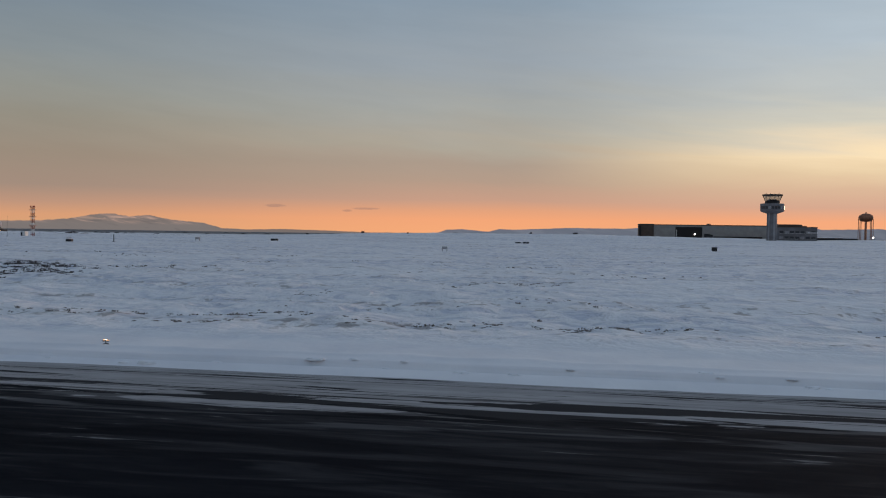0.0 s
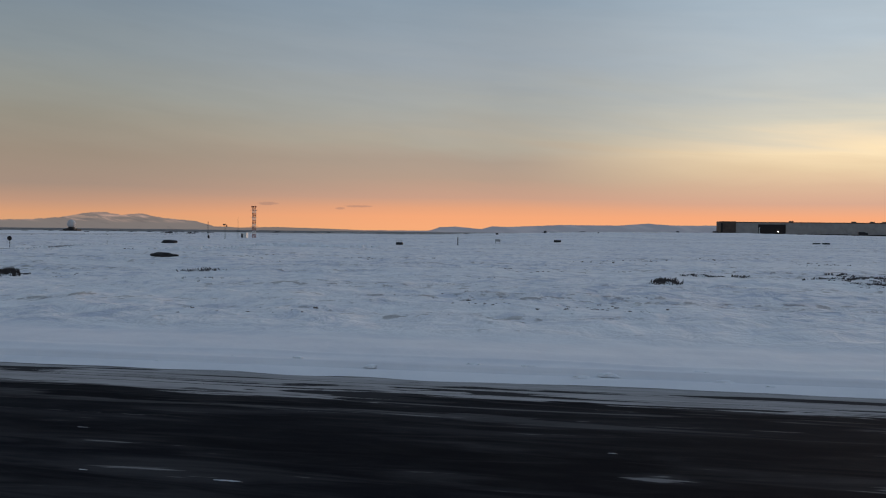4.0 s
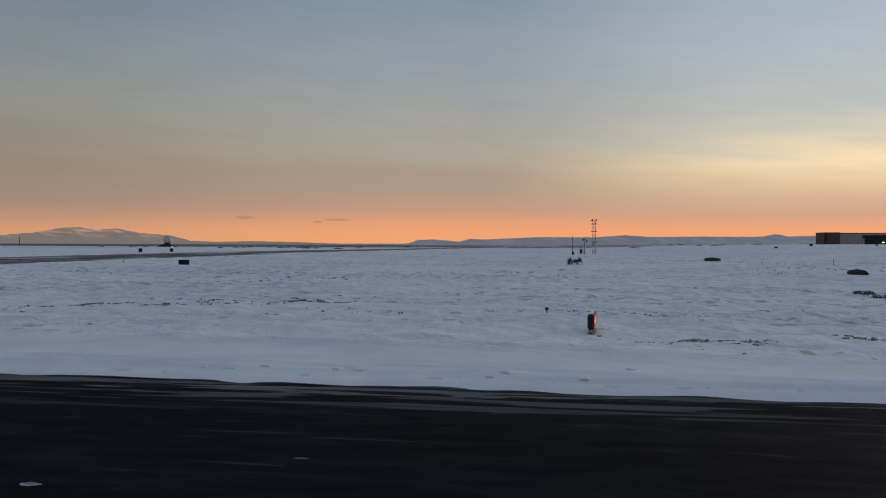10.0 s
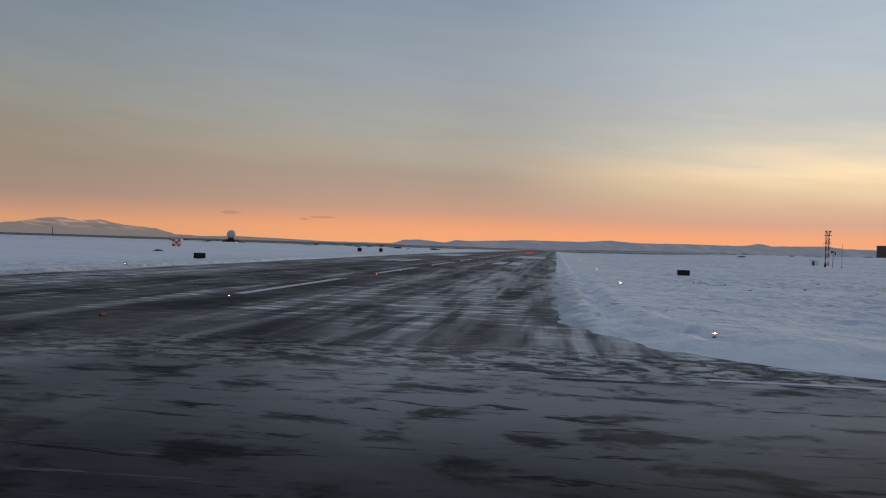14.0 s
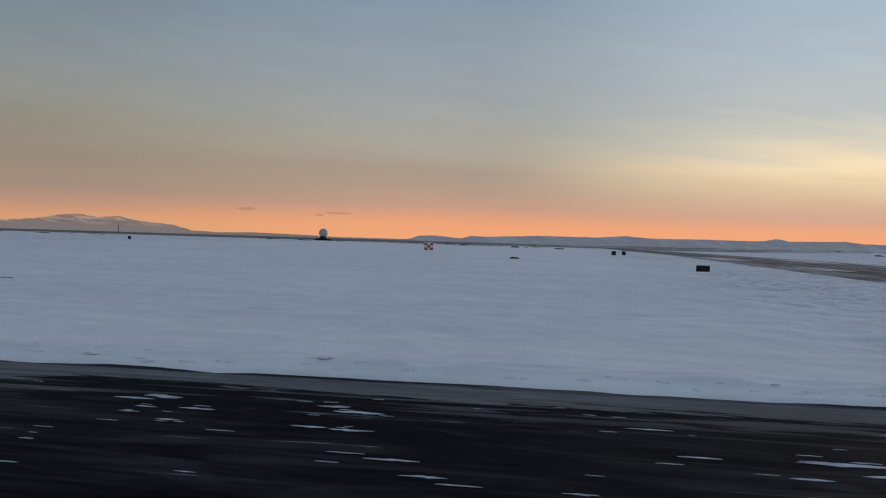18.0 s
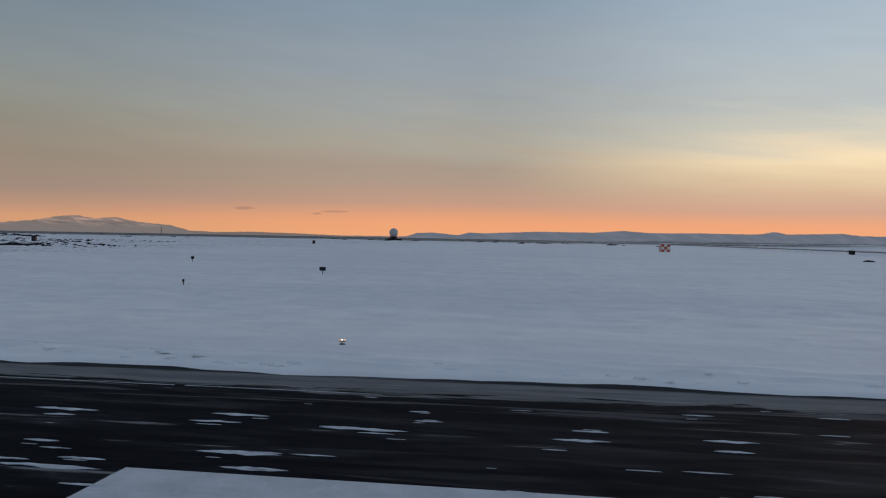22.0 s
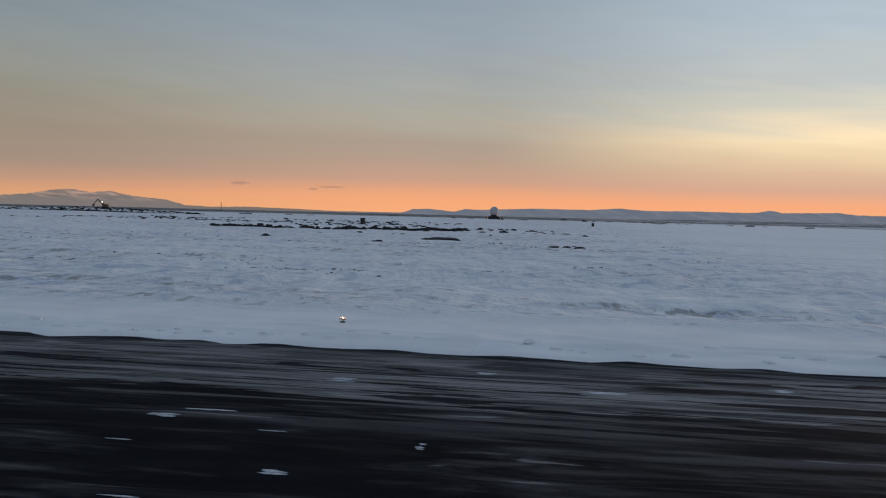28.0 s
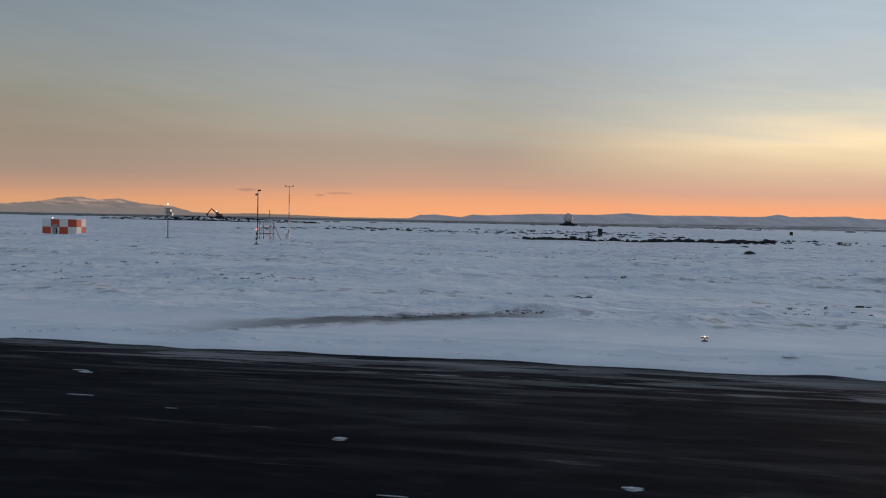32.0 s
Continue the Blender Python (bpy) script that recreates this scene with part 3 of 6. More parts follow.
def clear_glass():
    m, N, b = surface("cab_glazing")
    tr = m.node_tree.nodes.new("ShaderNodeBsdfTransparent")
    tr.inputs[0].default_value = (0.72, 0.76, 0.76, 1)
    gl = m.node_tree.nodes.new("ShaderNodeBsdfGlossy")
    gl.inputs["Roughness"].default_value = 0.03
    mx = m.node_tree.nodes.new("ShaderNodeMixShader")
    mx.inputs[0].default_value = 0.12
    m.node_tree.links.new(tr.outputs[0], mx.inputs[1])
    m.node_tree.links.new(gl.outputs[0], mx.inputs[2])
    m.node_tree.links.new(mx.outputs[0], [n for n in m.node_tree.nodes if n.type == "OUTPUT_MATERIAL"][0].inputs[0])
    m.node_tree.nodes.remove(b)
    return m


PANE = clear_glass()
RUST = material("rusty_red_tank", (0.34, 0.15, 0.09), 0.65, vary=0.2, scale=0.4)
DOME = material("grey_radome", (0.50, 0.48, 0.48), 0.6, vary=0.05)
TWIG = material("dark_heath_twigs", (0.085, 0.075, 0.074), 0.9, vary=0.3, scale=6.0)
STRAW = material("dry_grass", (0.23, 0.20, 0.175), 0.9, vary=0.3, scale=6.0)
LAVA = material("dark_lava_soil", (0.028, 0.026, 0.027), 0.95, vary=0.3, scale=1.5, bump=0.6)
YELLOW = material("digger_paint", (0.09, 0.05, 0.025), 0.5, vary=0.2)
LAMP_WHITE = glowing("warm_white_lamp", (1.0, 0.66, 0.38), 6.5)
LAMP_SIDE = glowing("dim_amber_lens", (1.0, 0.50, 0.22), 2.2)
LAMP_WARM = glowing("warm_flush_lamp", (1.0, 0.74, 0.50), 9.0)
LAMP_AMBER = glowing("amber_lamp", (1.0, 0.36, 0.12), 13.0)
LAMP_RED = glowing("red_lamp", (1.0, 0.045, 0.02), 16.0)
LAMP_FLOOD = glowing("flood_lamp", (1.0, 0.93, 0.80), 4.5)
SIGN_GLOW = glowing("lit_red_face", (0.62, 0.06, 0.04), 0.58)
SIGN_TEXT = glowing("lit_white_text", (1.0, 0.66, 0.50), 0.75)
DULL_YELLOW = material("frosted_yellow_figure", (0.55, 0.46, 0.27), 0.6, vary=0.15)


# ---------------------------------------------------------------- lie of the land
def hashed(ix, iy, seed):
    h = (ix.astype(np.int64) * 374761393 + iy.astype(np.int64) * 668265263 + seed * 982451653) & 0xFFFFFFFF
    h = ((h ^ (h >> 13)) * 1274126177) & 0xFFFFFFFF
    return ((h ^ (h >> 16)) & 0xFFFF) / 65535.0


def vnoise(x, y, seed=0):
    ix, iy = np.floor(x), np.floor(y)
    fx, fy = x - ix, y - iy
    fx, fy = fx * fx * (3 - 2 * fx), fy * fy * (3 - 2 * fy)
    a, b = hashed(ix, iy, seed), hashed(ix + 1, iy, seed)
    c, d = hashed(ix, iy + 1, seed), hashed(ix + 1, iy + 1, seed)
    return (a + (b - a) * fx) * (1 - fy) + (c + (d - c) * fx) * fy - 0.5


def smooth(v, lo, hi):
    t = np.clip((v - lo) / (hi - lo), 0, 1)
    return t * t * (3 - 2 * t)


TRACK_Y = [24, 40, 52, 64, 75, 88, 100, 112, 126, 145, 165, 236, 330]
TRACK_X = [-192.2, -192.6, -193.2, -193.7, -194.0, -194.0, -193.5, -193.0, -193.6, -197.0, -206.0, -227.0, -250.0]
CROSS_X = -376.5         # the crossing runway's centreline
def fall(y):
    """The long slope down to the shore."""
    return -0.0035 * np.clip(y - 330, 0, 670) - 0.0026 * np.clip(y - 1000, 0, None)


def paved(x, y):
    """Metres outside the paved ground (negative on it)."""
    a = y - np.interp(x, EDGE_X, EDGE_Y)
    b = np.where(x > -380, x + 353.3, -(x + 405.3))
    k = np.where(x > -380, 30.0, 5.0)           # a wide curve on one side, a tight corner on the other
    h = np.clip(0.5 + 0.5 * (b - a) / k, 0, 1)
    ahead = b + (a - b) * h - k * h * (1 - h)
    return np.where(y < -15, -(y + 38.0), ahead)


def land(x, y):
    x, y = np.asarray(x, float), np.asarray(y, float)
    d = paved(x, y)
    east = smooth(x, -262, -240)
    rag = 0.55 * vnoise(x * 0.11, y * 0.25, 3) + 0.45 * vnoise(x * 0.45, y * 0.8, 4) + (1 - 0.85 * east) * 0.75 * vnoise(x * 0.80, y * 0.5, 31)
    lip = 0.28 + 0.62 * east
    z = -0.10 + 0.20 * smooth(d + rag, -lip, lip + 0.15) + fall(y)
    out = smooth(d, 4, 20)
    z = z - 0.32 * out
    z = z + (5.0 * smooth(x, -330, -60) - 1.25 * smooth(x, -5, 90)) * smooth(y, 260, 560)
    z = z - 0.85 * np.exp(-((x + 172) / 36) ** 2 - ((y - 82) / 13) ** 2) - 0.75 * np.exp(-((x + 218) / 10) ** 2 - ((y - 91) / 12) ** 2)
    z = z - 0.50 * np.exp(-((x + 712) / 25) ** 2 - ((y - 204) / 20) ** 2)          # the lava lies in a shallow dip
    t = np.abs(x - np.interp(y, TRACK_Y, TRACK_X))
    on_track = (1 - smooth(t, 2.2, 4.2)) * smooth(y, 29, 40) * (y < 340)
    z = z - 0.10 * on_track + 0.09 * np.exp(-((t - 3.6) / 0.8) ** 2) * (y > 32) * (y < 300)
    # a low rise that the track climbs, carried higher along the track itself
    climb = np.interp(y, [60, 75, 88, 100, 112, 126, 145, 170, 260], [0, 0.35, 0.5, 0.55, 0.78, 1.1, 0.95, 0.65, 0]) * (1 - smooth(t, 4, 16))
    rise = np.interp(y, [94, 106, 116, 126, 146, 165, 215], [0, 0.25, 0.6, 0.9, 1.1, 0.9, 0]) * smooth(x, -240, -218) * (1 - smooth(x, -156, -136))
    z = z + np.maximum(climb, rise)
    rough = (1 - 0.9 * on_track) * (1.0 - 0.75 * smooth(-x, 415, 440) * (1 - smooth(-x, 610, 640)))
    z = z + out * rough * (0.34 * vnoise(x / 14, y / 11, 5) + 0.34 * vnoise(x / 4.5, y / 4, 6) + 0.30 * vnoise(x / 2.1, y / 1.9, 7))
    z = z - 0.32 * smooth(d, 1.5, 7) * smooth(x, -262, -232) * (1 - smooth(x, -150, -120))
    z = z + east * (0.13 * np.exp(-((d - 1.75) / 0.22) ** 2) - 0.15 * np.exp(-((d - 1.40) / 0.16) ** 2)) + (1 - 0.6 * east) * 0.10 * np.exp(-((d - 2.0 + rag) / 0.32) ** 2) + 0.06 * np.exp(-((d - 3.6 + 1.5 * rag) / 0.3) ** 2)
    z = z + 0.22 * np.exp(-((d - 1.6 + 1.4 * rag) / 0.7) ** 2) * smooth(-np.abs(x + 352), -9, -5) * smooth(y, 28, 34)
    z = z + (0.34 * np.exp(-((d - 4.6 + 1.6 * rag) / 0.7) ** 2) - 0.16 * np.exp(-((d - 3.2 + 1.6 * rag) / 0.7) ** 2)) * smooth(x, -358, -354) * (1 - smooth(x, -338, -328)) * smooth(y, 29, 36) * (1 - smooth(y, 90, 150))
    # the bank ploughed up along the crossing runway's far side
    z = z + 0.24 * np.exp(-((d - 0.95 + 0.5 * rag) / 0.6) ** 2) * (x < -395) * (x > -415) * smooth(y, 28, 45) * (1 - smooth(y, 500, 700))
    # trodden lumps thrown up beside the ploughed edge
    z = z + (1 - east) * 0.42 * np.clip(vnoise(x / 1.3, y / 0.8, 32) - 0.03, 0, 1) * np.exp(-((d - 1.8) / 0.95) ** 2)
    # sastrugi: wind-cut ridges, sharp above and hollow below, strongest in some stretches
    field = 0.35 + 1.3 * smooth(vnoise(x / 60, y / 22, 12), -0.12, 0.16) + 0.8 * smooth(x, -345, -315) * (1 - smooth(x, -245, -215))
    ridge = (1 - np.abs(2.6 * vnoise(x / 1.9 + 0.35 * vnoise(x / 7, y / 7, 13), y / 2.3, 14))) * 0.6 + (1 - np.abs(2.6 * vnoise(x / 0.9, y / 1.3, 15))) * 0.28
    z = z + smooth(d, 6, 16) * rough * field * 0.11 * (ridge - 0.45)
    z = z + smooth(d, 0.5, 3) * 0.05 * vnoise(x / 3.0, y / 1.2, 8)
    z = z + smooth(y, 150, 600) * 0.9 * vnoise(x / 90, y / 80, 9) * smooth(d, 10, 60)
    return z


def ground_at(x, y):
    return float(land(np.array([x]), np.array([y]))[0])


def grid_object(name, xs, ys, zs, mat):
    nx, ny = len(xs), len(ys)
    X, Y = np.meshgrid(xs, ys)
    co = np.stack([X, Y, zs], -1).reshape(-1, 3)
    i = (np.arange(ny - 1)[:, None] * nx + np.arange(nx - 1)[None]).ravel()
    quads = np.stack([i, i + 1, i + 1 + nx, i + nx], -1)
    me = bpy.data.meshes.new(name)
    me.vertices.add(len(co))
    me.vertices.foreach_set("co", co.ravel())
    me.loops.add(quads.size)
    me.loops.foreach_set("vertex_index", quads.ravel())
    me.polygons.add(len(quads))
    me.polygons.foreach_set("loop_start", np.arange(0, quads.size, 4))
    me.update(calc_edges=True)
    me.validate()
    me.polygons.foreach_set("use_smooth", np.ones(len(quads), bool))
    me.materials.append(mat)
    return new(name, me)


def build_ground():
    def grow(start, step, factor, stop):
        out = [start]
        while abs(out[-1]) < stop:
            out.append(out[-1] + step)
            step *= factor
        return out
    xs = list(np.arange(-860, 61, 0.55)) + grow(63.0, 3.0, 1.09, 5200)
    xs = sorted(set(xs + [-v for v in grow(863.0, 3.0, 1.09, 5600)]))
    ys = [-5000, -2200, -900, -400, -180, -90, -60, -48, -44, -41, -39, -37, -35, -32, -20, 0, 12, 18, 21] + list(np.arange(22, 32, 0.15)) + list(np.arange(32, 60, 0.45))
    ys += grow(60.0, 0.5, 1.033, 4700)
    xs, ys = np.array(xs), np.array(ys)
    X, Y = np.meshgrid(xs, ys)
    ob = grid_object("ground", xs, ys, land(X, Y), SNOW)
    tagged(ob, "snow-covered open airfield grassland reaching the shore", "ground", kind="structure")


build_ground()


# ---------------------------------------------------------------- mesh helpers
def part(name, bm, mat, parent=None, label="", smooth_faces=False):
    me = bpy.data.meshes.new(name)
    bm.to_mesh(me)
    bm.free()
    me.materials.append(mat)
    if smooth_faces:
        for p in me.polygons:
            p.use_smooth = True
    ob = new(name, me)
    if parent is not None:
        ob.parent = parent
    if label:
        ob["label"] = label
    return ob


def thing(name, x, y, label, category, group="", turn=0.0, z=None, lift=0.0):
    ob = new(name)
    ob.empty_display_size = 0.3
    ob.matrix_basis = pose(x, y, (ground_at(x, y) if z is None else z) + lift, 0, 0, turn)
    return tagged(ob, label, category, group)


def box(bm, c, s, bevel=0.0, turn=None):
    m = Matrix.Translation(c) @ (turn or Matrix()) @ Matrix.Diagonal((s[0], s[1], s[2], 1))
    r = bmesh.ops.create_cube(bm, size=1.0, matrix=m)
    if bevel:
        edges = {e for v in r["verts"] for e in v.link_edges}
        bmesh.ops.bevel(bm, geom=list(edges), offset=bevel, segments=1, affect="EDGES", profile=0.5)
    return bm


def rod(bm, a, b, r1, r2=None, n=8):
    a, b = Vector(a), Vector(b)
    d = b - a
    m = Matrix.Translation((a + b) / 2) @ d.to_track_quat("Z", "Y").to_matrix().to_4x4()
    bmesh.ops.create_cone(bm, cap_ends=True, segments=n, radius1=r1, radius2=r1 if r2 is None else r2, depth=d.length, matrix=m)
    return bm


def ball(bm, c, r, scale=(1, 1, 1), u=14, v=9):
    bmesh.ops.create_uvsphere(bm, u_segments=u, v_segments=v, radius=r, matrix=Matrix.Translation(c) @ Matrix.Diagonal((*scale, 1)))
    return bm


def ring(bm, profile, n=16):
    """A solid of revolution round z from (radius, height) pairs."""
    rows = [[bm.verts.new((r * math.cos(2 * math.pi * i / n), r * math.sin(2 * math.pi * i / n), h)) for i in range(n)] for r, h in profile]
    for lo, hi in zip(rows, rows[1:]):
        for i in range(n):
            bm.faces.new((lo[i], lo[(i + 1) % n], hi[(i + 1) % n], hi[i]))
    bm.faces.new(rows[0][::-1])
    bm.faces.new(rows[-1])
    return bm


def B():
    return bmesh.new()


# ---------------------------------------------------------------- runways
def build_runways():
    bm = B()
    xs = [-2200.0] + sorted(set(list(np.arange(-900.0, 80, 15)) + [-440.0, -438, -324, -322])) + [1200.0]
    rows = []
    for x in xs:
        far = 29.0 if -439 < x < -323 else float(np.interp(x, EDGE_X, EDGE_Y)) + 1.3
        rows.append([bm.verts.new((x, y, z)) for y, z in ((-38, -0.4), (-38, 0.0), (far, 0.0), (far, -0.4))])
    for a, b in zip(rows, rows[1:]):
        for i in range(3):
            bm.faces.new((a[i], a[i + 1], b[i + 1], b[i]))
    bmesh.ops.recalc_face_normals(bm, faces=bm.faces[:])
    if max(f.normal.z for f in bm.faces) < 0.5:
        bmesh.ops.reverse_faces(bm, faces=bm.faces[:])
    main = part("runway", bm, ASPHALT)
    tagged(main, "dark asphalt runway streaked with blown snow", "runway", kind="structure")
    bm = B()
    ys = [29.0, 31, 33, 35, 38, 41, 45, 50, 56, 64] + list(np.arange(80.0, 400, 20)) + list(np.arange(400, 1400, 50))
    rows = []
    for y in ys:
        z = float(fall(np.array(y)))
        flare = 14.0 * math.exp(-(y - 29.0) / 6.0)
        rows.append([bm.verts.new((x, y, z + dz)) for x, dz in ((-408.6 - flare, -0.3), (-408.6 - flare, 0), (-352.0 + flare, 0), (-352.0 + flare, -0.3))])
    for a, b in zip(rows, rows[1:]):
        for i in range(3):
            bm.faces.new((a[i], a[i + 1], b[i + 1], b[i]))
    bm.faces.new(rows[0][::-1])
    bmesh.ops.recalc_face_normals(bm, faces=bm.faces[:])
    cross = part("runway", bm, ASPHALT)
    tagged(cross, "crossing asphalt runway with snow blown over it", "runway", kind="structure")

    def strip(x0, x1, y0, y1, mat, name, parent, lift=0.004):
        bm = B()
        n = max(1, int((y1 - y0) / 5))
        prev = None
        for i in range(n + 1):
            y = y0 + (y1 - y0) * i / n
            z = float(fall(np.array(y))) + lift if y > 31 else lift
            row = [bm.verts.new((x0, y, z)), bm.verts.new((x1, y, z))]
            if prev:
                bm.faces.new((prev[0], prev[1], row[1], row[0]))
            prev = row
        return part(name, bm, mat, parent)
    # touchdown bars beside the centreline, 150 m apart
    for x0, x1, y0, y1 in ((-688.95, -665.9, 12.2, 14.3), (-539.3, -516.4, 12.0, 14.1)):
        strip(x0, x1, y0, y1, PAINT, "touchdown_bar", main)
    # a pavement joint drifted full of snow, showing as a thin pale line
    joint_x, joint_y = (-226.0, -207.0, -186.0, -150.0, -128.0), (19.95, 19.75, 19.5, 19.45, 19.4)
    for a in np.arange(-224.0, -130.0, 6.0):
        ya, yb = (float(np.interp(v, joint_x, joint_y)) for v in (a, a + 5.6))
        bm = B()
        w = 0.05 + 0.035 * math.sin(a * 0.37)
        bm.faces.new([bm.verts.new((px, py, 0.003)) for px, py in ((a, ya - w), (a + 5.6, yb - w), (a + 5.6, yb + w), (a, ya + w))])
        part("snow_filled_joint", bm, WORN, main)
    for a in np.arange(-596.0, -536.0, 6.0):
        bm = B()
        bm.faces.new([bm.verts.new((px, py, 0.003)) for px, py in ((a, 22.06), (a + 5.7, 22.04), (a + 5.7, 22.13), (a, 22.16))])
        part("snow_filled_joint", bm, WORN, main)
    # crossing runway: centreline dashes, touchdown strips and aiming blocks
    for i in range(20):
        y0 = 61.0 + 50.0 * i
        strip(CROSS_X - 1.0, CROSS_X - 0.1, y0, y0 + 30, PAINT, "centreline_dash", cross)
    for s in (-1, 1):
        for o in (9.6, 13.3):
            a, b = sorted((CROSS_X - 0.7 + s * o, CROSS_X - 0.7 + s * (o + 2.6)))
            strip(a, b, 185, 213, PAINT, "touchdown_bar", cross)
        a, b = sorted((CROSS_X - 0.7 + s * 9.6, CROSS_X - 0.7 + s * 20))
        strip(a, b, 288, 345, PAINT, "aiming_block", cross)
    strip(-348.2, -339.6, 28.85, 29.25, PAINT, "side_stripe", main)
    for i in range(6):
        xa, xb = -372.5 + 3.1 * i, -372.5 + 3.1 * i + 3.0
        bm = B()
        bm.faces.new([bm.verts.new((px, 137.9 - 0.80 * (px + 372.5) + w, 0.004)) for px, w in ((xa, -0.55), (xb, -0.55), (xb, 0.55), (xa, 0.55))])
        part("snow_filled_joint", bm, WORN, cross)
    strip(-403.0, -402.5, 60, 700, WORN, "side_stripe", cross)
    strip(-358.6, -358.1, 60, 700, WORN, "side_stripe", cross)


build_runways()


# ---------------------------------------------------------------- airfield lights
def edge_light(x, y, group, lamp, label="small raised runway edge light with three lit lenses on the snow", z=None, r=0.022):
    t = thing("runway_edge_light", x, y, label, "runway light", group, z=z)
    part("base_plate", rod(B(), (0, 0, -0.1), (0, 0, 0.035), 0.13, 0.11, 10), DARK, t)
    part("stem", rod(B(), (0, 0, 0.03), (0, 0, 0.12), 0.03, n=8), STEEL, t)
    part("yoke", box(B(), (0, 0, 0.135), (0.19, 0.045, 0.035), 0.01), DARK, t)
    for sx in (-0.095, 0.095):
        part("lens_cup", rod(B(), (sx, 0, 0.11), (sx, 0, 0.155), 0.03, 0.042, 10), DARK, t)
        part("lens", ball(B(), (sx, 0, 0.147 + r), r, (1, 1, 0.9), 10, 7), LAMP_SIDE if lamp == LAMP_WHITE else lamp, t, "glowing amber lens", True)
    part("top_lens", ball(B(), (0, 0, 0.155 + r), r, (1, 1, 1.1), 10, 7), lamp, t, "bright glowing lens", True)
    return t


LIGHTS = {0: (-0.2, 30.7), 1: (-59.4, 29.5), 3: (-179.5, 30.0), 4: (-239.5, 29.6), 5: (-300.2, 31.4), 8: (-479.5, 30.9),
          9: (-539.9, 31.1), 10: (-599.5, 31.2), 11: (-659.1, 31.5), 12: (-720.2, 30.8)}
first = edge_light(*LIGHTS[0], "lights along our runway", LAMP_WHITE)
for k in (-1, 1, 2, 3, 4, 5, 7, 8, 9, 10, 11, 12, 13):
    x, y = LIGHTS.get(k, (-60.0 * k, 30.4))
    copy_thing(first, pose(x, y, ground_at(x, y), 0, 0, 5 * math.sin(k)))
white_edge = edge_light(-345.7, 42.0, "lights along the crossing runway", LAMP_WHITE, z=max(0.0, ground_at(-345.7, 42.0)), r=0.034)


def beam_light(x, y, lamp):
    """An edge light whose lens is boxed in by made-up plates, so that it shines along its runway alone."""
    t = thing("runway_edge_light", x, y, "raised runway edge light with a glowing amber lens, boxed in by added plates", "runway light", "lights along the crossing runway", z=max(0.0, ground_at(x, y)))
    part("base_plate", rod(B(), (0, 0, -0.1), (0, 0, 0.035), 0.13, 0.11, 10), DARK, t)
    part("stem", rod(B(), (0, 0, 0.03), (0, 0, 0.16), 0.03, n=8), STEEL, t)
    bm = B()
    for s in (-1, 1):
        box(bm, (s * 0.095, -0.10, 0.25), (0.012, 0.38, 0.20))
    box(bm, (0, -0.10, 0.356), (0.20, 0.38, 0.012))
    box(bm, (0, -0.10, 0.154), (0.20, 0.38, 0.012))
    part("added_hood", bm, DARK, t)
    part("lens", ball(B(), (0, 0.0, 0.25), 0.085, u=10, v=7), lamp, t, "glowing lens", True)
    return t


amber_edge = beam_light(-407.6, 100.7, LAMP_AMBER)
copy_thing(white_edge, pose(-407.6, 40.5, max(0.0, ground_at(-407.6, 40.5)), 0, 0, 20))
for k in range(16):
    for x in (-345.8, -407.6):
        if k > 1 or (k and x > -380):
            y = 40.5 + 60.2 * k
            copy_thing(amber_edge if k < 12 else white_edge, pose(x, y, max(float(fall(np.array(y))), ground_at(x, y)), 0, 0, 20 if k > 11 else 0))


def centre_x(y):
    return CROSS_X + 0.35 - 0.5 * max(0.0, 1 - (y - 25) / 60)


def centre_light(y, lamp):
    z = float(fall(np.array(y))) if y > 31 else 0.0
    t = thing("centreline_light", centre_x(y), y, "flush runway centreline light, lit", "runway light", "centreline lights", z=z + 0.004)
    part("housing", ring(B(), [(0.15, 0.0), (0.14, 0.02), (0.06, 0.045)], 12), DARK, t)
    out = 0.40 if lamp == LAMP_RED else 0.24          # a made-up cover hides the lens except along the runway
    bm = B()
    for s in (-1, 1):
        box(bm, (s * 0.075, -out / 2, 0.06), (0.012, out, 0.12))
    box(bm, (0, -out / 2, 0.122), (0.16, out, 0.012))
    part("added_hood", bm, DARK, t)
    part("lens", ball(B(), (0, -0.02, 0.06), 0.065, u=10, v=6), lamp, t, "glowing lens", True)
    return t


white_c, red_c = centre_light(25.1, LAMP_WARM), centre_light(41.0, LAMP_RED)
for k in range(2, 56):
    y = 25.1 + 16.2 * k
    src = red_c if (k % 2 or k > 20) else white_c
    copy_thing(src, pose(centre_x(y), y, float(fall(np.array(y))) + 0.004))


# ---------------------------------------------------------------- airfield signs
def letters(text, size, mat, parent, m):
    cu = bpy.data.curves.new("lettering", "FONT")
    cu.body, cu.size, cu.align_x, cu.align_y, cu.extrude = text, size, "CENTER", "CENTER", 0.004
    tmp = bpy.data.objects.new("lettering", cu)
    me = bpy.data.meshes.new_from_object(tmp)
    bpy.data.objects.remove(tmp)
    me.materials.append(mat)
    ob = new("lettering", me)
    ob.parent = parent
    ob.matrix_basis = m
    return ob


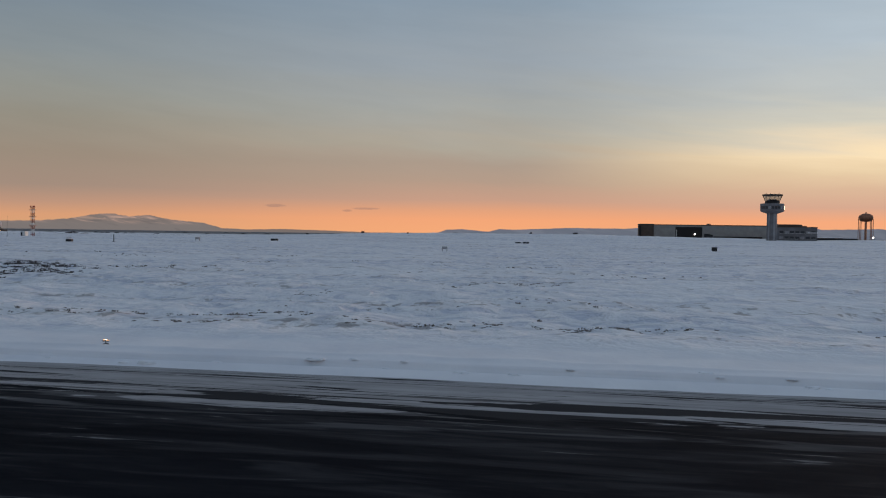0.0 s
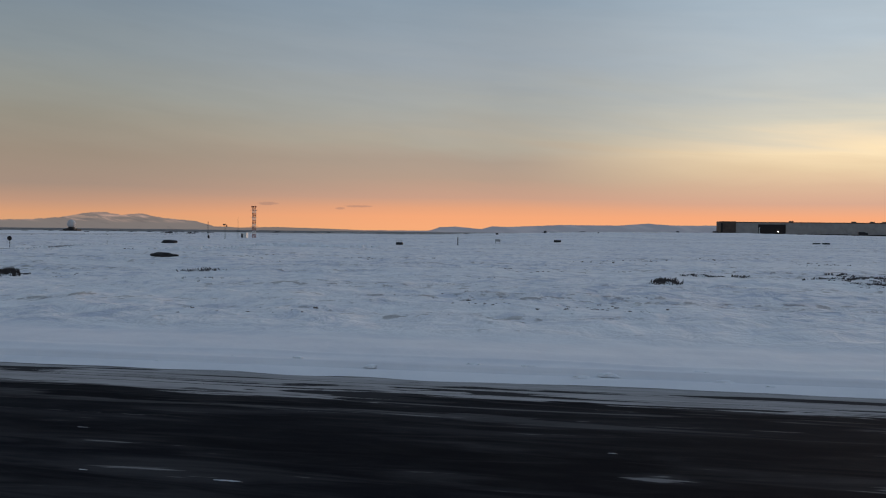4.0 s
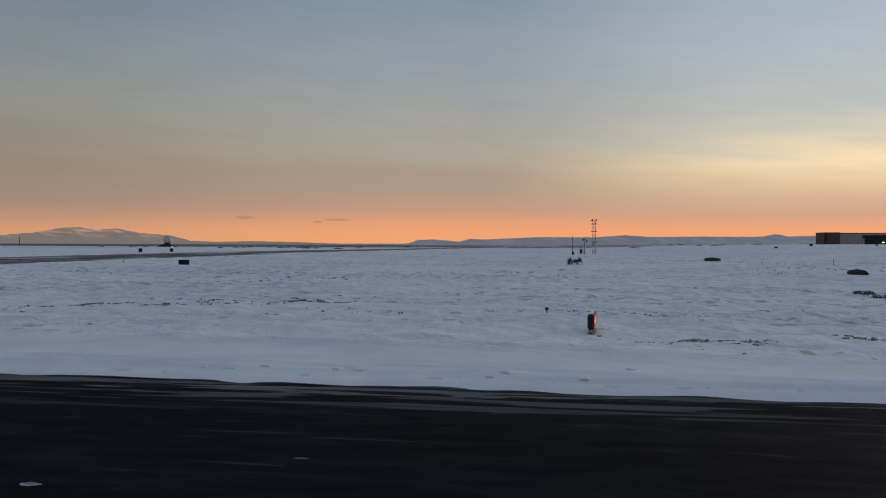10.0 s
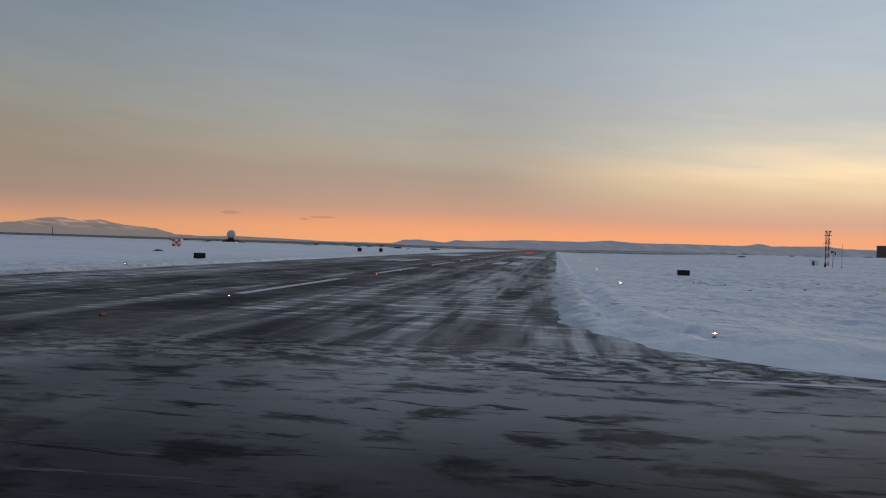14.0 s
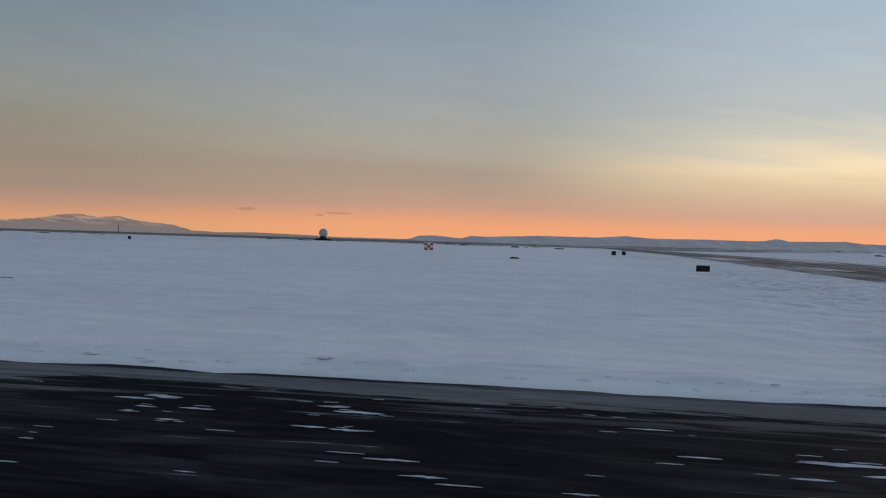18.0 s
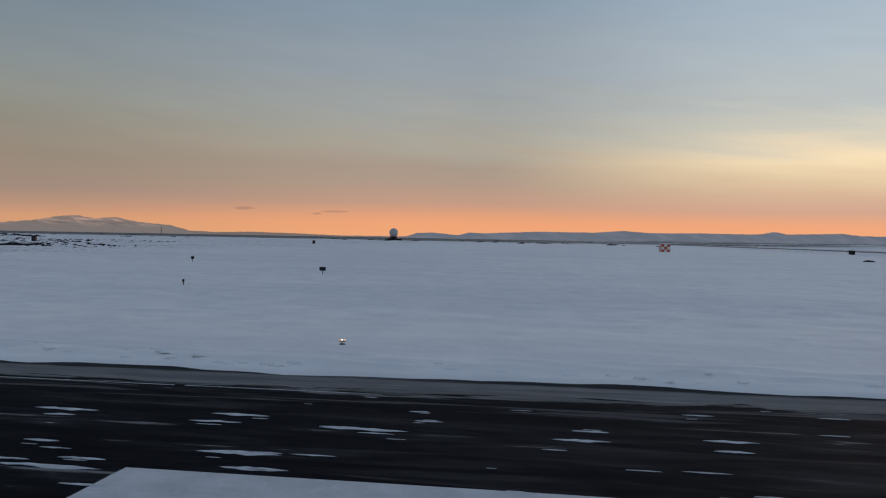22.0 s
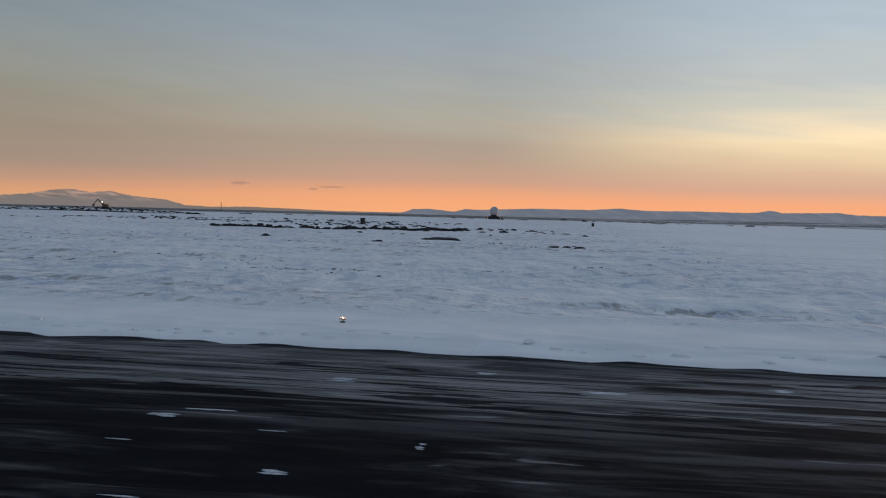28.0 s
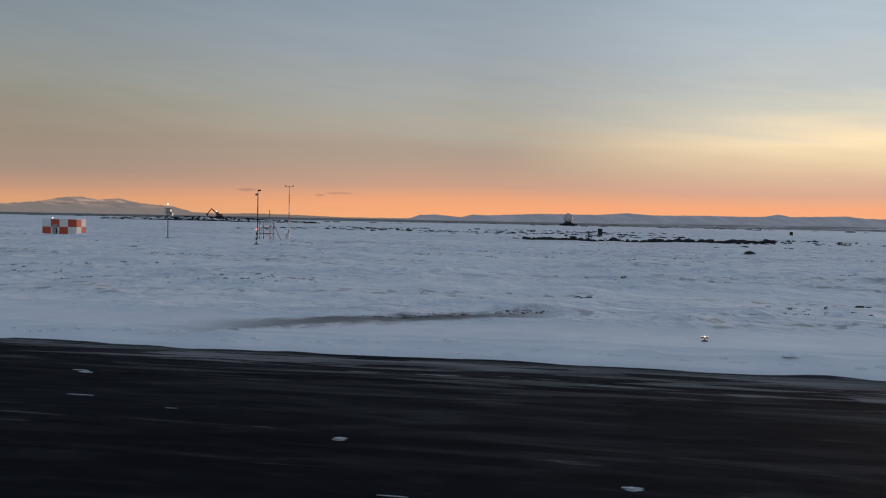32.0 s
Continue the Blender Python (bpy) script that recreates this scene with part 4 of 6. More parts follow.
def hold_sign():
    """A low lit red sign with a black end panel, its face towards +x."""
    t = thing("runway_sign", -253.7, 45.7, "lit red runway sign with pale numbers and black end panel", "airfield sign", turn=-4)
    part("casing", box(B(), (0, 0, 0.66), (0.34, 3.05, 0.82), 0.09), BLACK, t)
    part("red_face", box(B(), (0.175, -0.45, 0.66), (0.02, 2.0, 0.66), 0.005), SIGN_GLOW, t, "glowing red face")
    part("black_face", box(B(), (0.175, 1.02, 0.66), (0.02, 0.82, 0.66), 0.005), BLACK, t)
    letters("10-28", 0.60, SIGN_TEXT, t, Matrix.Translation((0.19, -0.45, 0.66)) @ Euler((radians(90), 0, radians(90))).to_matrix().to_4x4())
    part("back_panel", box(B(), (-0.178, 0, 0.66), (0.012, 2.8, 0.62), 0.004), CRUST, t, "frost-covered back")
    for y in (-1.35, -0.45, 0.45, 1.35):
        part("leg", rod(B(), (0, y, -0.2), (0, y, 0.28), 0.04), STEEL, t)
        part("foot_plate", box(B(), (0, y, 0.02), (0.42, 0.22, 0.05), 0.01), DARK, t)
    part("base_rail", box(B(), (0.0, 0, 0.10), (0.12, 3.3, 0.06), 0.02), BLACK, t)
    part("snow_ridge", box(B(), (0, 0, 1.075), (0.2, 2.7, 0.03), 0.012), CRUST, t, "thin line of snow on top")


def distance_sign():
    t = thing("distance_sign", -216.9, 52.6, "black upright distance marker with a frosted yellow figure", "airfield sign", turn=-6, lift=-0.05)
    part("panel", box(B(), (0, 0, 0.72), (0.30, 1.45, 1.3), 0.03), BLACK, t)
    f = part("figure", ring(B(), [(0.40, 0.0), (0.42, 0.012)], 20), DULL_YELLOW, t, "worn round yellow figure")
    f.matrix_basis = Matrix.Translation((0.153, 0, 0.74)) @ Euler((0, radians(90), 0)).to_matrix().to_4x4() @ Matrix.Diagonal((1.2, 1, 1, 1))
    d = part("figure_gap", ring(B(), [(0.13, 0.0), (0.13, 0.006)], 12), BLACK, t)
    d.matrix_basis = Matrix.Translation((0.165, 0.03, 0.60)) @ Euler((0, radians(90), 0)).to_matrix().to_4x4()
    part("back_panel", box(B(), (-0.156, 0, 0.72), (0.012, 1.36, 1.2)), CRUST, t, "frosted pale back")
    for y in (-0.45, 0.45):
        part("leg", rod(B(), (0, y, -0.2), (0, y, 0.1), 0.04), STEEL, t)


def back_sign(x, y, w, h, turn=0.0, low=0.12):
    t = thing("airfield_sign", x, y, "low black airfield sign seen from behind, on short legs in snow", "airfield sign", "black guidance signs", turn=turn)
    part("casing", box(B(), (0, 0, low + h / 2), (w, 0.25, h), 0.03), BLACK, t)
    part("top_snow", box(B(), (0, 0, low + h + 0.02), (w * 0.96, 0.2, 0.04), 0.015), CRUST, t, "thin line of snow on top")
    for i in range(3):
        px = (i - 1) * w * 0.4
        part("leg", rod(B(), (px, 0, -0.25), (px, 0, low + 0.02), 0.035), STEEL, t)


hold_sign()
distance_sign()
back_sign(-422.2, 156.0, 2.35, 1.1)
back_sign(-330.5, 156.4, 2.2, 0.95)
back_sign(-429.9, 322.8, 1.6, 1.5, low=0.15)
back_sign(-425.1, 340.4, 1.5, 1.5, low=0.2)


def post_sign(x, y, w, h, top, round_face=False, label="small dark sign plate on a thin post in the snow"):
    t = thing("post_sign", x, y, label, "sign", "small post signs")
    part("post", rod(B(), (0, 0.05, -0.3), (0, 0.05, top), 0.04), DARK, t)
    if round_face:
        bm = rod(B(), (0, -0.03, top - h / 2), (0, 0.03, top - h / 2), w / 2, n=20)
    else:
        bm = box(B(), (0, 0, top - h / 2), (w, 0.06, h), 0.015)
    part("plate", bm, BLACK, t)
    return t


post_sign(-558.7, 91.0, 0.72, 0.42, 0.85)
post_sign(-587.0, 118.3, 0.46, 0.45, 0.85)
post_sign(-563.9, 67.4, 0.2, 0.24, 0.5)
post_sign(-256.4, 55.7, 0.22, 0.2, 0.42)
post_sign(-198.2, 134.0, 0.85, 0.8, 2.05, True, "round dark road sign on a post by the track")


# ---------------------------------------------------------------- huts, cabinets and masts
def checker_hut(x, y, w, d, h, cols, rows, turn=0.0, label=""):
    t = thing("equipment_hut", x, y, label or "equipment hut painted in red-orange and white squares", "hut", "checkered huts", turn=turn)
    part("shell", box(B(), (0, 0, h / 2 - 0.15), (w - 0.04, d - 0.04, h + 0.2)), CONCRETE, t)
    for r in range(rows):
        for c in range(cols):
            cw, ch = w / cols, h / rows
            mat = ORANGE if (r + c) % 2 == 0 else WHITE
            part("wall_square", box(B(), (-w / 2 + cw * (c + 0.5), -d / 2, ch * (r + 0.5)), (cw - 0.02, 0.05, ch - 0.02), 0.006), mat, t)
        n = max(1, round(d / (w / cols)))
        for c in range(n):
            cw, ch = d / n, h / rows
            mat = WHITE if (r + c) % 2 == 0 else ORANGE
            for sx in (-1, 1):
                part("wall_square", box(B(), (sx * w / 2, -d / 2 + cw * (c + 0.5), ch * (r + 0.5)), (0.05, cw - 0.02, ch - 0.02), 0.006), mat, t)
    part("roof", box(B(), (0, 0, h + 0.06), (w + 0.15, d + 0.15, 0.14), 0.03), CRUST, t, "snow-covered flat roof")
    return t


checker_hut(-498.0, 307.0, 3.2, 2.8, 2.8, 3, 3, 12)
hut = checker_hut(-825.7, 154.0, 6.9, 4.0, 3.0, 4, 2, 6, "long equipment building in red-orange and white squares")
part("door", box(B(), (-0.9, -2.04, 1.0), (1.0, 0.06, 2.0), 0.01), STEEL, hut)
part("roof_lamp", ball(B(), (-1.6, -1.6, 3.25), 0.09, u=10, v=6), LAMP_FLOOD, hut, "small lit lamp", True)
post_sign(-822.8, 147.0, 0.3, 0.9, 1.1)


def lattice_tower(x, y, h, w, bays, label, name="lattice_mast", mats=None, leg=0.07, thin=0.04):
    t = thing(name, x, y, label, "mast")
    mats = mats or (MAST_RED, WHITE)
    q = [(-w / 2, -w / 2), (w / 2, -w / 2), (w / 2, w / 2), (-w / 2, w / 2)]
    for i in range(bays):
        z0, z1 = h * i / bays, h * (i + 1) / bays
        mat = mats[(bays - 1 - i) % 2]
        sec = part("section", box(B(), (0, 0, z1 - 0.04), (w * 0.9, w * 0.9, 0.05)), mat, t)
        for (ax, ay), (bx, by) in zip(q, q[1:] + q[:1]):
            part("leg", rod(B(), (ax, ay, z0 - (0.4 if i == 0 else 0)), (ax, ay, z1), leg, n=6), mat, sec)
            bm = B()
            rod(bm, (ax, ay, z1), (bx, by, z1), thin + 0.01, n=5)
            rod(bm, (ax, ay, z0), (bx, by, z1), thin, n=5)
            if thin > 0.03:
                rod(bm, (bx, by, z0), (ax, ay, z1), thin, n=5)
            part("brace", bm, mat, sec)
    return t


mast = lattice_tower(-245.3, 356.0, 14.2, 1.2, 9, "red and white square lattice mast with platforms", "approach_mast", leg=0.08)
for z in (5.0, 9.3, 12.4):
    part("platform", box(B(), (0, 0, z), (2.6, 2.2, 0.16), 0.02), MAST_RED, mast)
for sx in (-0.9, 0.9):
    part("lamp_housing", ball(B(), (sx, -0.4, 14.0), 0.34, (1, 1, 1.2), 10, 7), ORANGE, mast, smooth_faces=True)
cabin = thing("equipment_cabin", -250.0, 356.4, "small white equipment cabin beside the lattice mast", "cabin")
part("walls", box(B(), (0, 0, 1.0), (2.5, 2.2, 2.5), 0.04), WHITE, cabin)
part("door", box(B(), (-0.7, -1.12, 0.95), (0.85, 0.06, 1.9), 0.01), DARK, cabin)
part("roof", box(B(), (0, 0, 2.3), (2.7, 2.4, 0.12), 0.03), CRUST, cabin)


def slim_mast(x, y, h, label, r=0.07, arm=0.0, lamp=None, striped=False, z=None, dark_bands=False):
    t = thing("slim_mast", x, y, label, "mast", z=z)
    n = 6 if striped else 1
    for i in range(n):
        part("pole", rod(B(), (0, 0, h * i / n - (0.4 if i == 0 else 0)), (0, 0, h * (i + 1) / n), r * (1 - 0.4 * i / n), n=8),
             (WHITE if i % 2 else BLACK if dark_bands else ORANGE) if striped else DARK, t)
    if arm:
        part("cross_arm", rod(B(), (-arm, 0, h - 0.15), (arm, 0, h - 0.15), 0.04), DARK, t)
        for s in (-1, 1):
            part("sensor_cup", ball(B(), (s * arm, 0, h), 0.16, u=8, v=6), STEEL, t, smooth_faces=True)
    if lamp:
        part("lamp", ball(B(), (0, 0, h + 0.07), 0.09, u=10, v=6), lamp, t, "lit lamp", True)
    part("foot", box(B(), (0, 0, 0.0), (0.7, 0.7, 0.25), 0.04), CONCRETE, t)
    return t


m1 = slim_mast(-254.2, 328.7, 7.2, "thin dark lattice mast with a ladder", 0.12)
for i in range(9):
    part("rung", rod(B(), (-0.22, -0.05, 0.6 + i * 0.7), (0.22, -0.05, 0.6 + i * 0.7), 0.025, n=5), DARK, m1)
part("cabinet", box(B(), (0.1, 0.3, 0.8), (0.7, 0.4, 1.3), 0.03), DARK, m1)
m2 = slim_mast(-249.5, 335.0, 6.0, "thin mast with a wind vane and sensors on its head", 0.09)
for dx, dz, s in ((-0.55, 5.9, (1.3, 0.6, 0.9)), (0.75, 5.4, (0.7, 0.6, 1.4)), (0.1, 6.1, (1.2, 0.3, 0.3))):
    part("sensor", ball(B(), (dx, 0, dz), 0.38, s, 10, 7), DARK, m2, smooth_faces=True)
slim_mast(-245.2, 338.5, 9.2, "very thin tall whip mast", 0.05)
capped = slim_mast(-135.1, 247.0, 2.3, "short dark post with a pale cap standing in the snow", 0.13)
part("cap", ball(B(), (0, 0, 2.35), 0.2, (1, 1, 0.7), 8, 6), WHITE, capped, "pale cap", True)

# weather station beyond the runway's far part
slim_mast(-778.6, 153.2, 10.0, "tall red and white wind mast with a crossarm", 0.10, 0.75, None, True)
slim_mast(-780.2, 141.2, 8.2, "slim mast with a wind vane beside a small scaffold", 0.09, 0.0, None, False)
van = thing("wind_vane", -780.2, 141.2, "small dark wind vane on a mast head", "vane", z=ground_at(-780.2, 141.2), lift=8.2)
part("axle", rod(B(), (0, 0, -0.05), (0, 0, 0.5), 0.04), DARK, van)
part("tail", box(B(), (0.25, 0, 0.42), (0.55, 0.04, 0.3), 0.01), DARK, van)
part("cup", ball(B(), (-0.3, 0, -0.3), 0.2, u=8, v=6), STEEL, van, smooth_faces=True)
scaf = lattice_tower(-778.9, 142.3, 3.1, 1.9, 3, "low red scaffold tower for weather instruments", "scaffold_tower", (MAST_RED, MAST_RED), 0.05, 0.025)
part("deck", box(B(), (0, 0, 3.15), (2.2, 2.2, 0.12)), STEEL, scaf)
part("stair_rail", rod(B(), (1.1, 0, 3.0), (2.6, 0, 0.0), 0.05), MAST_RED, scaf)
part("lamp", ball(B(), (-0.7, -1.2, 2.3), 0.06, u=10, v=6), LAMP_FLOOD, scaf, "lit lamp", True)
slim_mast(-772.4, 120.7, 2.2, "short black and white marker post with a red lamp", 0.16, 0.0, LAMP_RED, True, dark_bands=True)
lampbox = thing("lamp_cabinet", -777.9, 150.5, "small cabinet with a lit lamp by the wind mast", "cabinet")
part("body", box(B(), (0, 0, 0.5), (0.7, 0.6, 1.2), 0.03), WHITE, lampbox)
part("lamp", ball(B(), (-0.3, -0.35, 1.3), 0.07, u=10, v=6), LAMP_FLOOD, lampbox, "bright lamp", True)
bp = slim_mast(-799.2, 145.3, 5.6, "pole with a pale instrument box and a lamp on top", 0.08, 0.0, None)
part("instrument_box", box(B(), (0.1, 0, 4.9), (0.9, 0.7, 1.0), 0.05), STEEL, bp)
part("bracket", box(B(), (0.1, 0, 5.45), (1.5, 0.12, 0.10), 0.02), DARK, bp)
part("side_box", box(B(), (0.75, 0, 4.5), (0.35, 0.4, 0.8), 0.03), STEEL, bp)
part("lamp", ball(B(), (0.0, 0, 6.3), 0.10, u=10, v=6), LAMP_FLOOD, bp, "lit lamp", True)
slim_mast(-1243.9, 1391.0, 15.0, "far thin mast by the shore", 0.5)


def cabinet(x, y, w, d, h, mat, label, snow=True):
    t = thing("ground_cabinet", x, y, label, "cabinet", "field cabinets")
    part("body", box(B(), (0, 0, h / 2 - 0.15), (w, d, h + 0.2), 0.04), mat, t)
    part("lid", box(B(), (0, 0, h + 0.0), (w + 0.12, d + 0.12, 0.1), 0.03), CRUST if snow else mat, t)
    part("door", box(B(), (0, -d / 2 - 0.01, h * 0.45), (w * 0.8, 0.04, h * 0.75), 0.01), DARK, t)
    return t


def legged_box(x, y, w, h, label):
    t = thing("meter_box", x, y, label, "box", "field cabinets")
    for sx in (-1, 1):
        part("leg", rod(B(), (sx * w * 0.4, 0, -0.3), (sx * w * 0.4, 0, h), 0.09, n=6), STEEL, t)
    part("body", box(B(), (0, 0, h * 0.72), (w * 0.95, 0.5, h * 0.5), 0.04), CONCRETE, t)
    part("lid", box(B(), (0, 0, h), (w, 0.6, 0.08), 0.02), CRUST, t)


bin_ = cabinet(-154.0, 251.5, 2.0, 1.2, 1.1, DARK, "dark ground cabinet with a railing and snow on its lid")
for sx in (-0.9, -0.3, 0.3, 0.9):
    part("railing_post", rod(B(), (sx, -0.5, 0.9), (sx, -0.5, 1.75), 0.06, n=6), STEEL, bin_)
part("rail", rod(B(), (-0.95, -0.5, 1.7), (0.95, -0.5, 1.7), 0.05, n=6), STEEL, bin_)
legged_box(-128.0, 290.0, 1.9, 1.6, "pale grey meter box on two legs in the snow")
legged_box(-18.0, 197.0, 1.35, 1.2, "grey meter box on two short legs in the snow")
cabinet(52.0, 266.0, 1.5, 1.1, 1.3, BLACK, "black box beside a low snow bank", False)
for x, y, w, h in ((-148, 464, 1.5, 0.8), (-123, 492, 1.6, 1.3), (-92.6, 481, 0.8, 0.7), (-34, 644, 1.9, 1.3), (-1.7, 684, 3.6, 1.4)):
    cabinet(x, y, w, 1.2, h, DARK, "low dark ground box far out in the snow", False)
cabinet(-716.5, 269.0, 1.4, 1.1, 2.0, BLACK, "upright black field cabinet", False)
cabinet(-639.8, 347.9, 1.0, 1.0, 1.5, BLACK, "upright black field cabinet", False)
cabinet(-108.5, 316.0, 2.6, 1.5, 0.7, BLACK, "flat black ground box in the snow", False)
for x, y in ((-13.6, 332.0), (-10.5, 331.0)):
    cabinet(x, y, 2.4, 1.4, 0.6, DARK, "flat dark ground box half sunk in snow")



# ---------------------------------------------------------------- tower, hall, water tank, radome
def control_tower():
    t = thing("control_tower", 110.2, 487.0, "grey concrete airport control tower with a flared glass cab", "tower", z=2.0)
    part("shaft", ring(B(), [(3.1, -1.0), (2.75, 0.5), (2.7, 17.0)], 8), TOWER, t)
    part("shaft_rib", box(B(), (0.8, -2.6, 8.4), (1.1, 0.5, 17.0), 0.05), TOWER_PALE, t, "pale vertical rib")
    part("shaft_rib", box(B(), (-1.9, -2.0, 8.4), (0.5, 0.5, 17.0), 0.05), TOWER_PALE, t)
    part("gallery", ring(B(), [(2.8, 15.0), (5.6, 15.9), (6.3, 16.3), (6.3, 19.6), (6.2, 20.4), (4.0, 20.5)], 16), TOWER, t)
    for i in range(11):
        a = math.pi * (1 + (i + 0.5) / 12)
        part("gallery_window", box(B(), (6.24 * math.cos(a), 6.24 * math.sin(a), 18.2), (1.35, 0.2, 1.5), 0.02, Matrix.Rotation(a + math.pi / 2, 4, "Z")), GLASS if i % 4 else TOWER_PALE, t)
    part("cab_floor", ring(B(), [(4.0, 20.5), (3.9, 21.6)], 12), DARK, t)
    cab = part("cab_rim", ring(B(), [(3.75, 21.6), (3.95, 22.1), (3.4, 22.15)], 12), DARK, t, "dark sill rim under the panes")
    for i in range(12):
        a, a2 = 2 * math.pi * i / 12, 2 * math.pi * (i + 1) / 12
        bm = B()
        bm.faces.new([bm.verts.new((r * math.cos(q), r * math.sin(q), z)) for r, q, z in ((3.95, a, 22.1), (3.95, a2, 22.1), (4.9, a2, 24.6), (4.9, a, 24.6))])
        part("pane", bm, PANE, cab)
        part("mullion", rod(B(), (3.97 * math.cos(a), 3.97 * math.sin(a), 22.0), (4.95 * math.cos(a), 4.95 * math.sin(a), 24.6), 0.10, n=5), DARK, cab)
    part("console", ring(B(), [(2.4, 21.6), (2.4, 22.7), (2.0, 22.75)], 10), DARK, t)
    part("roof", ring(B(), [(5.3, 24.6), (5.5, 25.1), (5.2, 25.5), (1.0, 25.7)], 16), BROWN, t)
    for dx, dz in ((-3.4, 26.4), (-1.2, 26.1), (3.2, 26.3)):
        part("antenna", rod(B(), (dx, -0.5, 25.3), (dx, -0.5, dz), 0.12, n=5), DARK, t)


def office_block():
    t = thing("terminal_building", 126.0, 505.0, "low grey two-storey building beside the control tower", "building", z=1.6)
    part("wall", box(B(), (0, 0, 4.0), (21.0, 12, 8.4)), TOWER, t)
    part("upper_storey", box(B(), (-3.4, 0, 8.9), (12.5, 10, 1.8), 0.1), BROWN, t)
    for r in range(2):
        for i in range(7):
            w = part("window", box(B(), (-8.4 + i * 2.8, -6.02, 2.4 + r * 3.1), (2.1, 0.1, 1.3), 0.02), GLASS if (i * 3 + r) % 4 else TOWER_PALE, t)
            part("sill", box(B(), (-8.4 + i * 2.8, -6.1, 1.65 + r * 3.1), (2.3, 0.2, 0.1)), WHITE, w)
    part("roof", box(B(), (0, 0, 8.3), (21.6, 12.6, 0.3), 0.05), ROOF, t)
    part("canopy", box(B(), (8.0, -6.6, 5.2), (5.0, 1.4, 0.4), 0.05), CRUST, t)


def hall():
    t = thing("hangar_hall", 173.0, 1165.0, "long pale hangar hall with dark open door and brown end", "hangar", z=1.0)
    L, H = 209.0, 16.4
    part("wall", box(B(), (0, 0, H / 2 - 0.5), (L, 36, H + 1)), CLADDING, t)
    part("end_block", box(B(), (-L / 2 + 9.2, -0.6, 8.6), (19, 38, 18.6)), BROWN, t, "taller brown end block")
    part("end_door", box(B(), (-L / 2 + 1.0, -19.9, 7.6), (2.4, 0.8, 15.4)), HANGAR, t)
    part("roof", box(B(), (0, 0, H + 0.5), (L + 1, 37, 1.0)), ROOF, t)
    n = 12
    for i in range(n):
        x = -L / 2 + 19 + (L - 20) * (i + 0.5) / n
        if not -58 < x < -24:
            part("wall_panel", box(B(), (x, -18.15, 7.6), ((L - 20) / n - 0.5, 0.3, 14.6), 0.05), CLADDING, t)
    # a near-black panel stands in for the unlit inside of the open doorway
    part("doorway_shade", box(B(), (-41.0, -18.3, 7.2), (34, 0.7, 14.2)), HANGAR, t, "dark panel standing in for the shaded open hangar doorway")
    part("door_post", box(B(), (-56.6, -18.8, 6.0), (0.9, 0.4, 9)), WHITE, t)
    part("door_lamp", ball(B(), (-33.5, -19.6, 5.0), 0.95, u=10, v=6), LAMP_FLOOD, t, "bright lamp in the doorway", True)
    for x in (-15.0, 61.0, 83.0, 98.0):
        part("roof_unit", box(B(), (x, -8, H + 1.7), (5.0, 4, 1.7), 0.1), BROWN, t)
    part("low_annex", box(B(), (20, -21, 1.2), (60, 5, 2.4), 0.1), HANGAR, t)
    part("low_annex", box(B(), (75, -21, 1.1), (40, 5, 2.2), 0.1), HANGAR, t)


def water_tank():
    t = thing("water_tower", 383.5, 1270.0, "rust-red water tower on thin tall legs", "water tower", z=2.2)
    part("tank", ring(B(), [(1.2, 24.4), (6.4, 25.4), (9.2, 28.2), (9.6, 30.6), (8.4, 33.4), (4.8, 35.6), (1.0, 36.4)], 20), RUST, t, smooth_faces=True)
    ring_beam(t, 9.75, 28.2)
    part("cap", ring(B(), [(0.8, 36.3), (0.7, 38.2)], 8), RUST, t)
    for i in range(8):
        a = 2 * math.pi * (i + 0.5) / 8
        part("leg", rod(B(), (9.6 * math.cos(a), 9.6 * math.sin(a), -1), (9.2 * math.cos(a), 9.2 * math.sin(a), 28.5), 0.42, n=6), RUST, t)
    part("riser", rod(B(), (0, 0, -1), (0, 0, 26), 0.8, n=10), RUST, t)


def radome():
    t = thing("radar_dome", -730.4, 941.0, "pale radar dome on a dark base building with two lit lamps", "radar", z=-2.7)
    part("dome", ball(B(), (0, 0, 9.3), 5.1, u=24, v=16), DOME, t, smooth_faces=True)
    part("pedestal", ring(B(), [(3.2, 0), (3.0, 3.4), (3.8, 4.0), (3.8, 5.3)], 12), DARK, t)
    part("base_building", box(B(), (0.4, 1, 1.2), (19, 9, 2.8), 0.15), BLACK, t)
    part("upper_deck", box(B(), (0, 0, 3.3), (11, 7, 1.1), 0.1), DARK, t)
    for x in (-7.0, 8.0):
        part("lamp", ball(B(), (x, -4.2, 1.2), 0.22, u=10, v=6), LAMP_WHITE, t, "lit yard lamp", True)


def ring_beam(t, r, z):
    part("ring_beam", ring(B(), [(r - 0.15, z), (r, z + 0.1), (r, z + 0.5), (r - 0.15, z + 0.6)], 16), RUST, t)


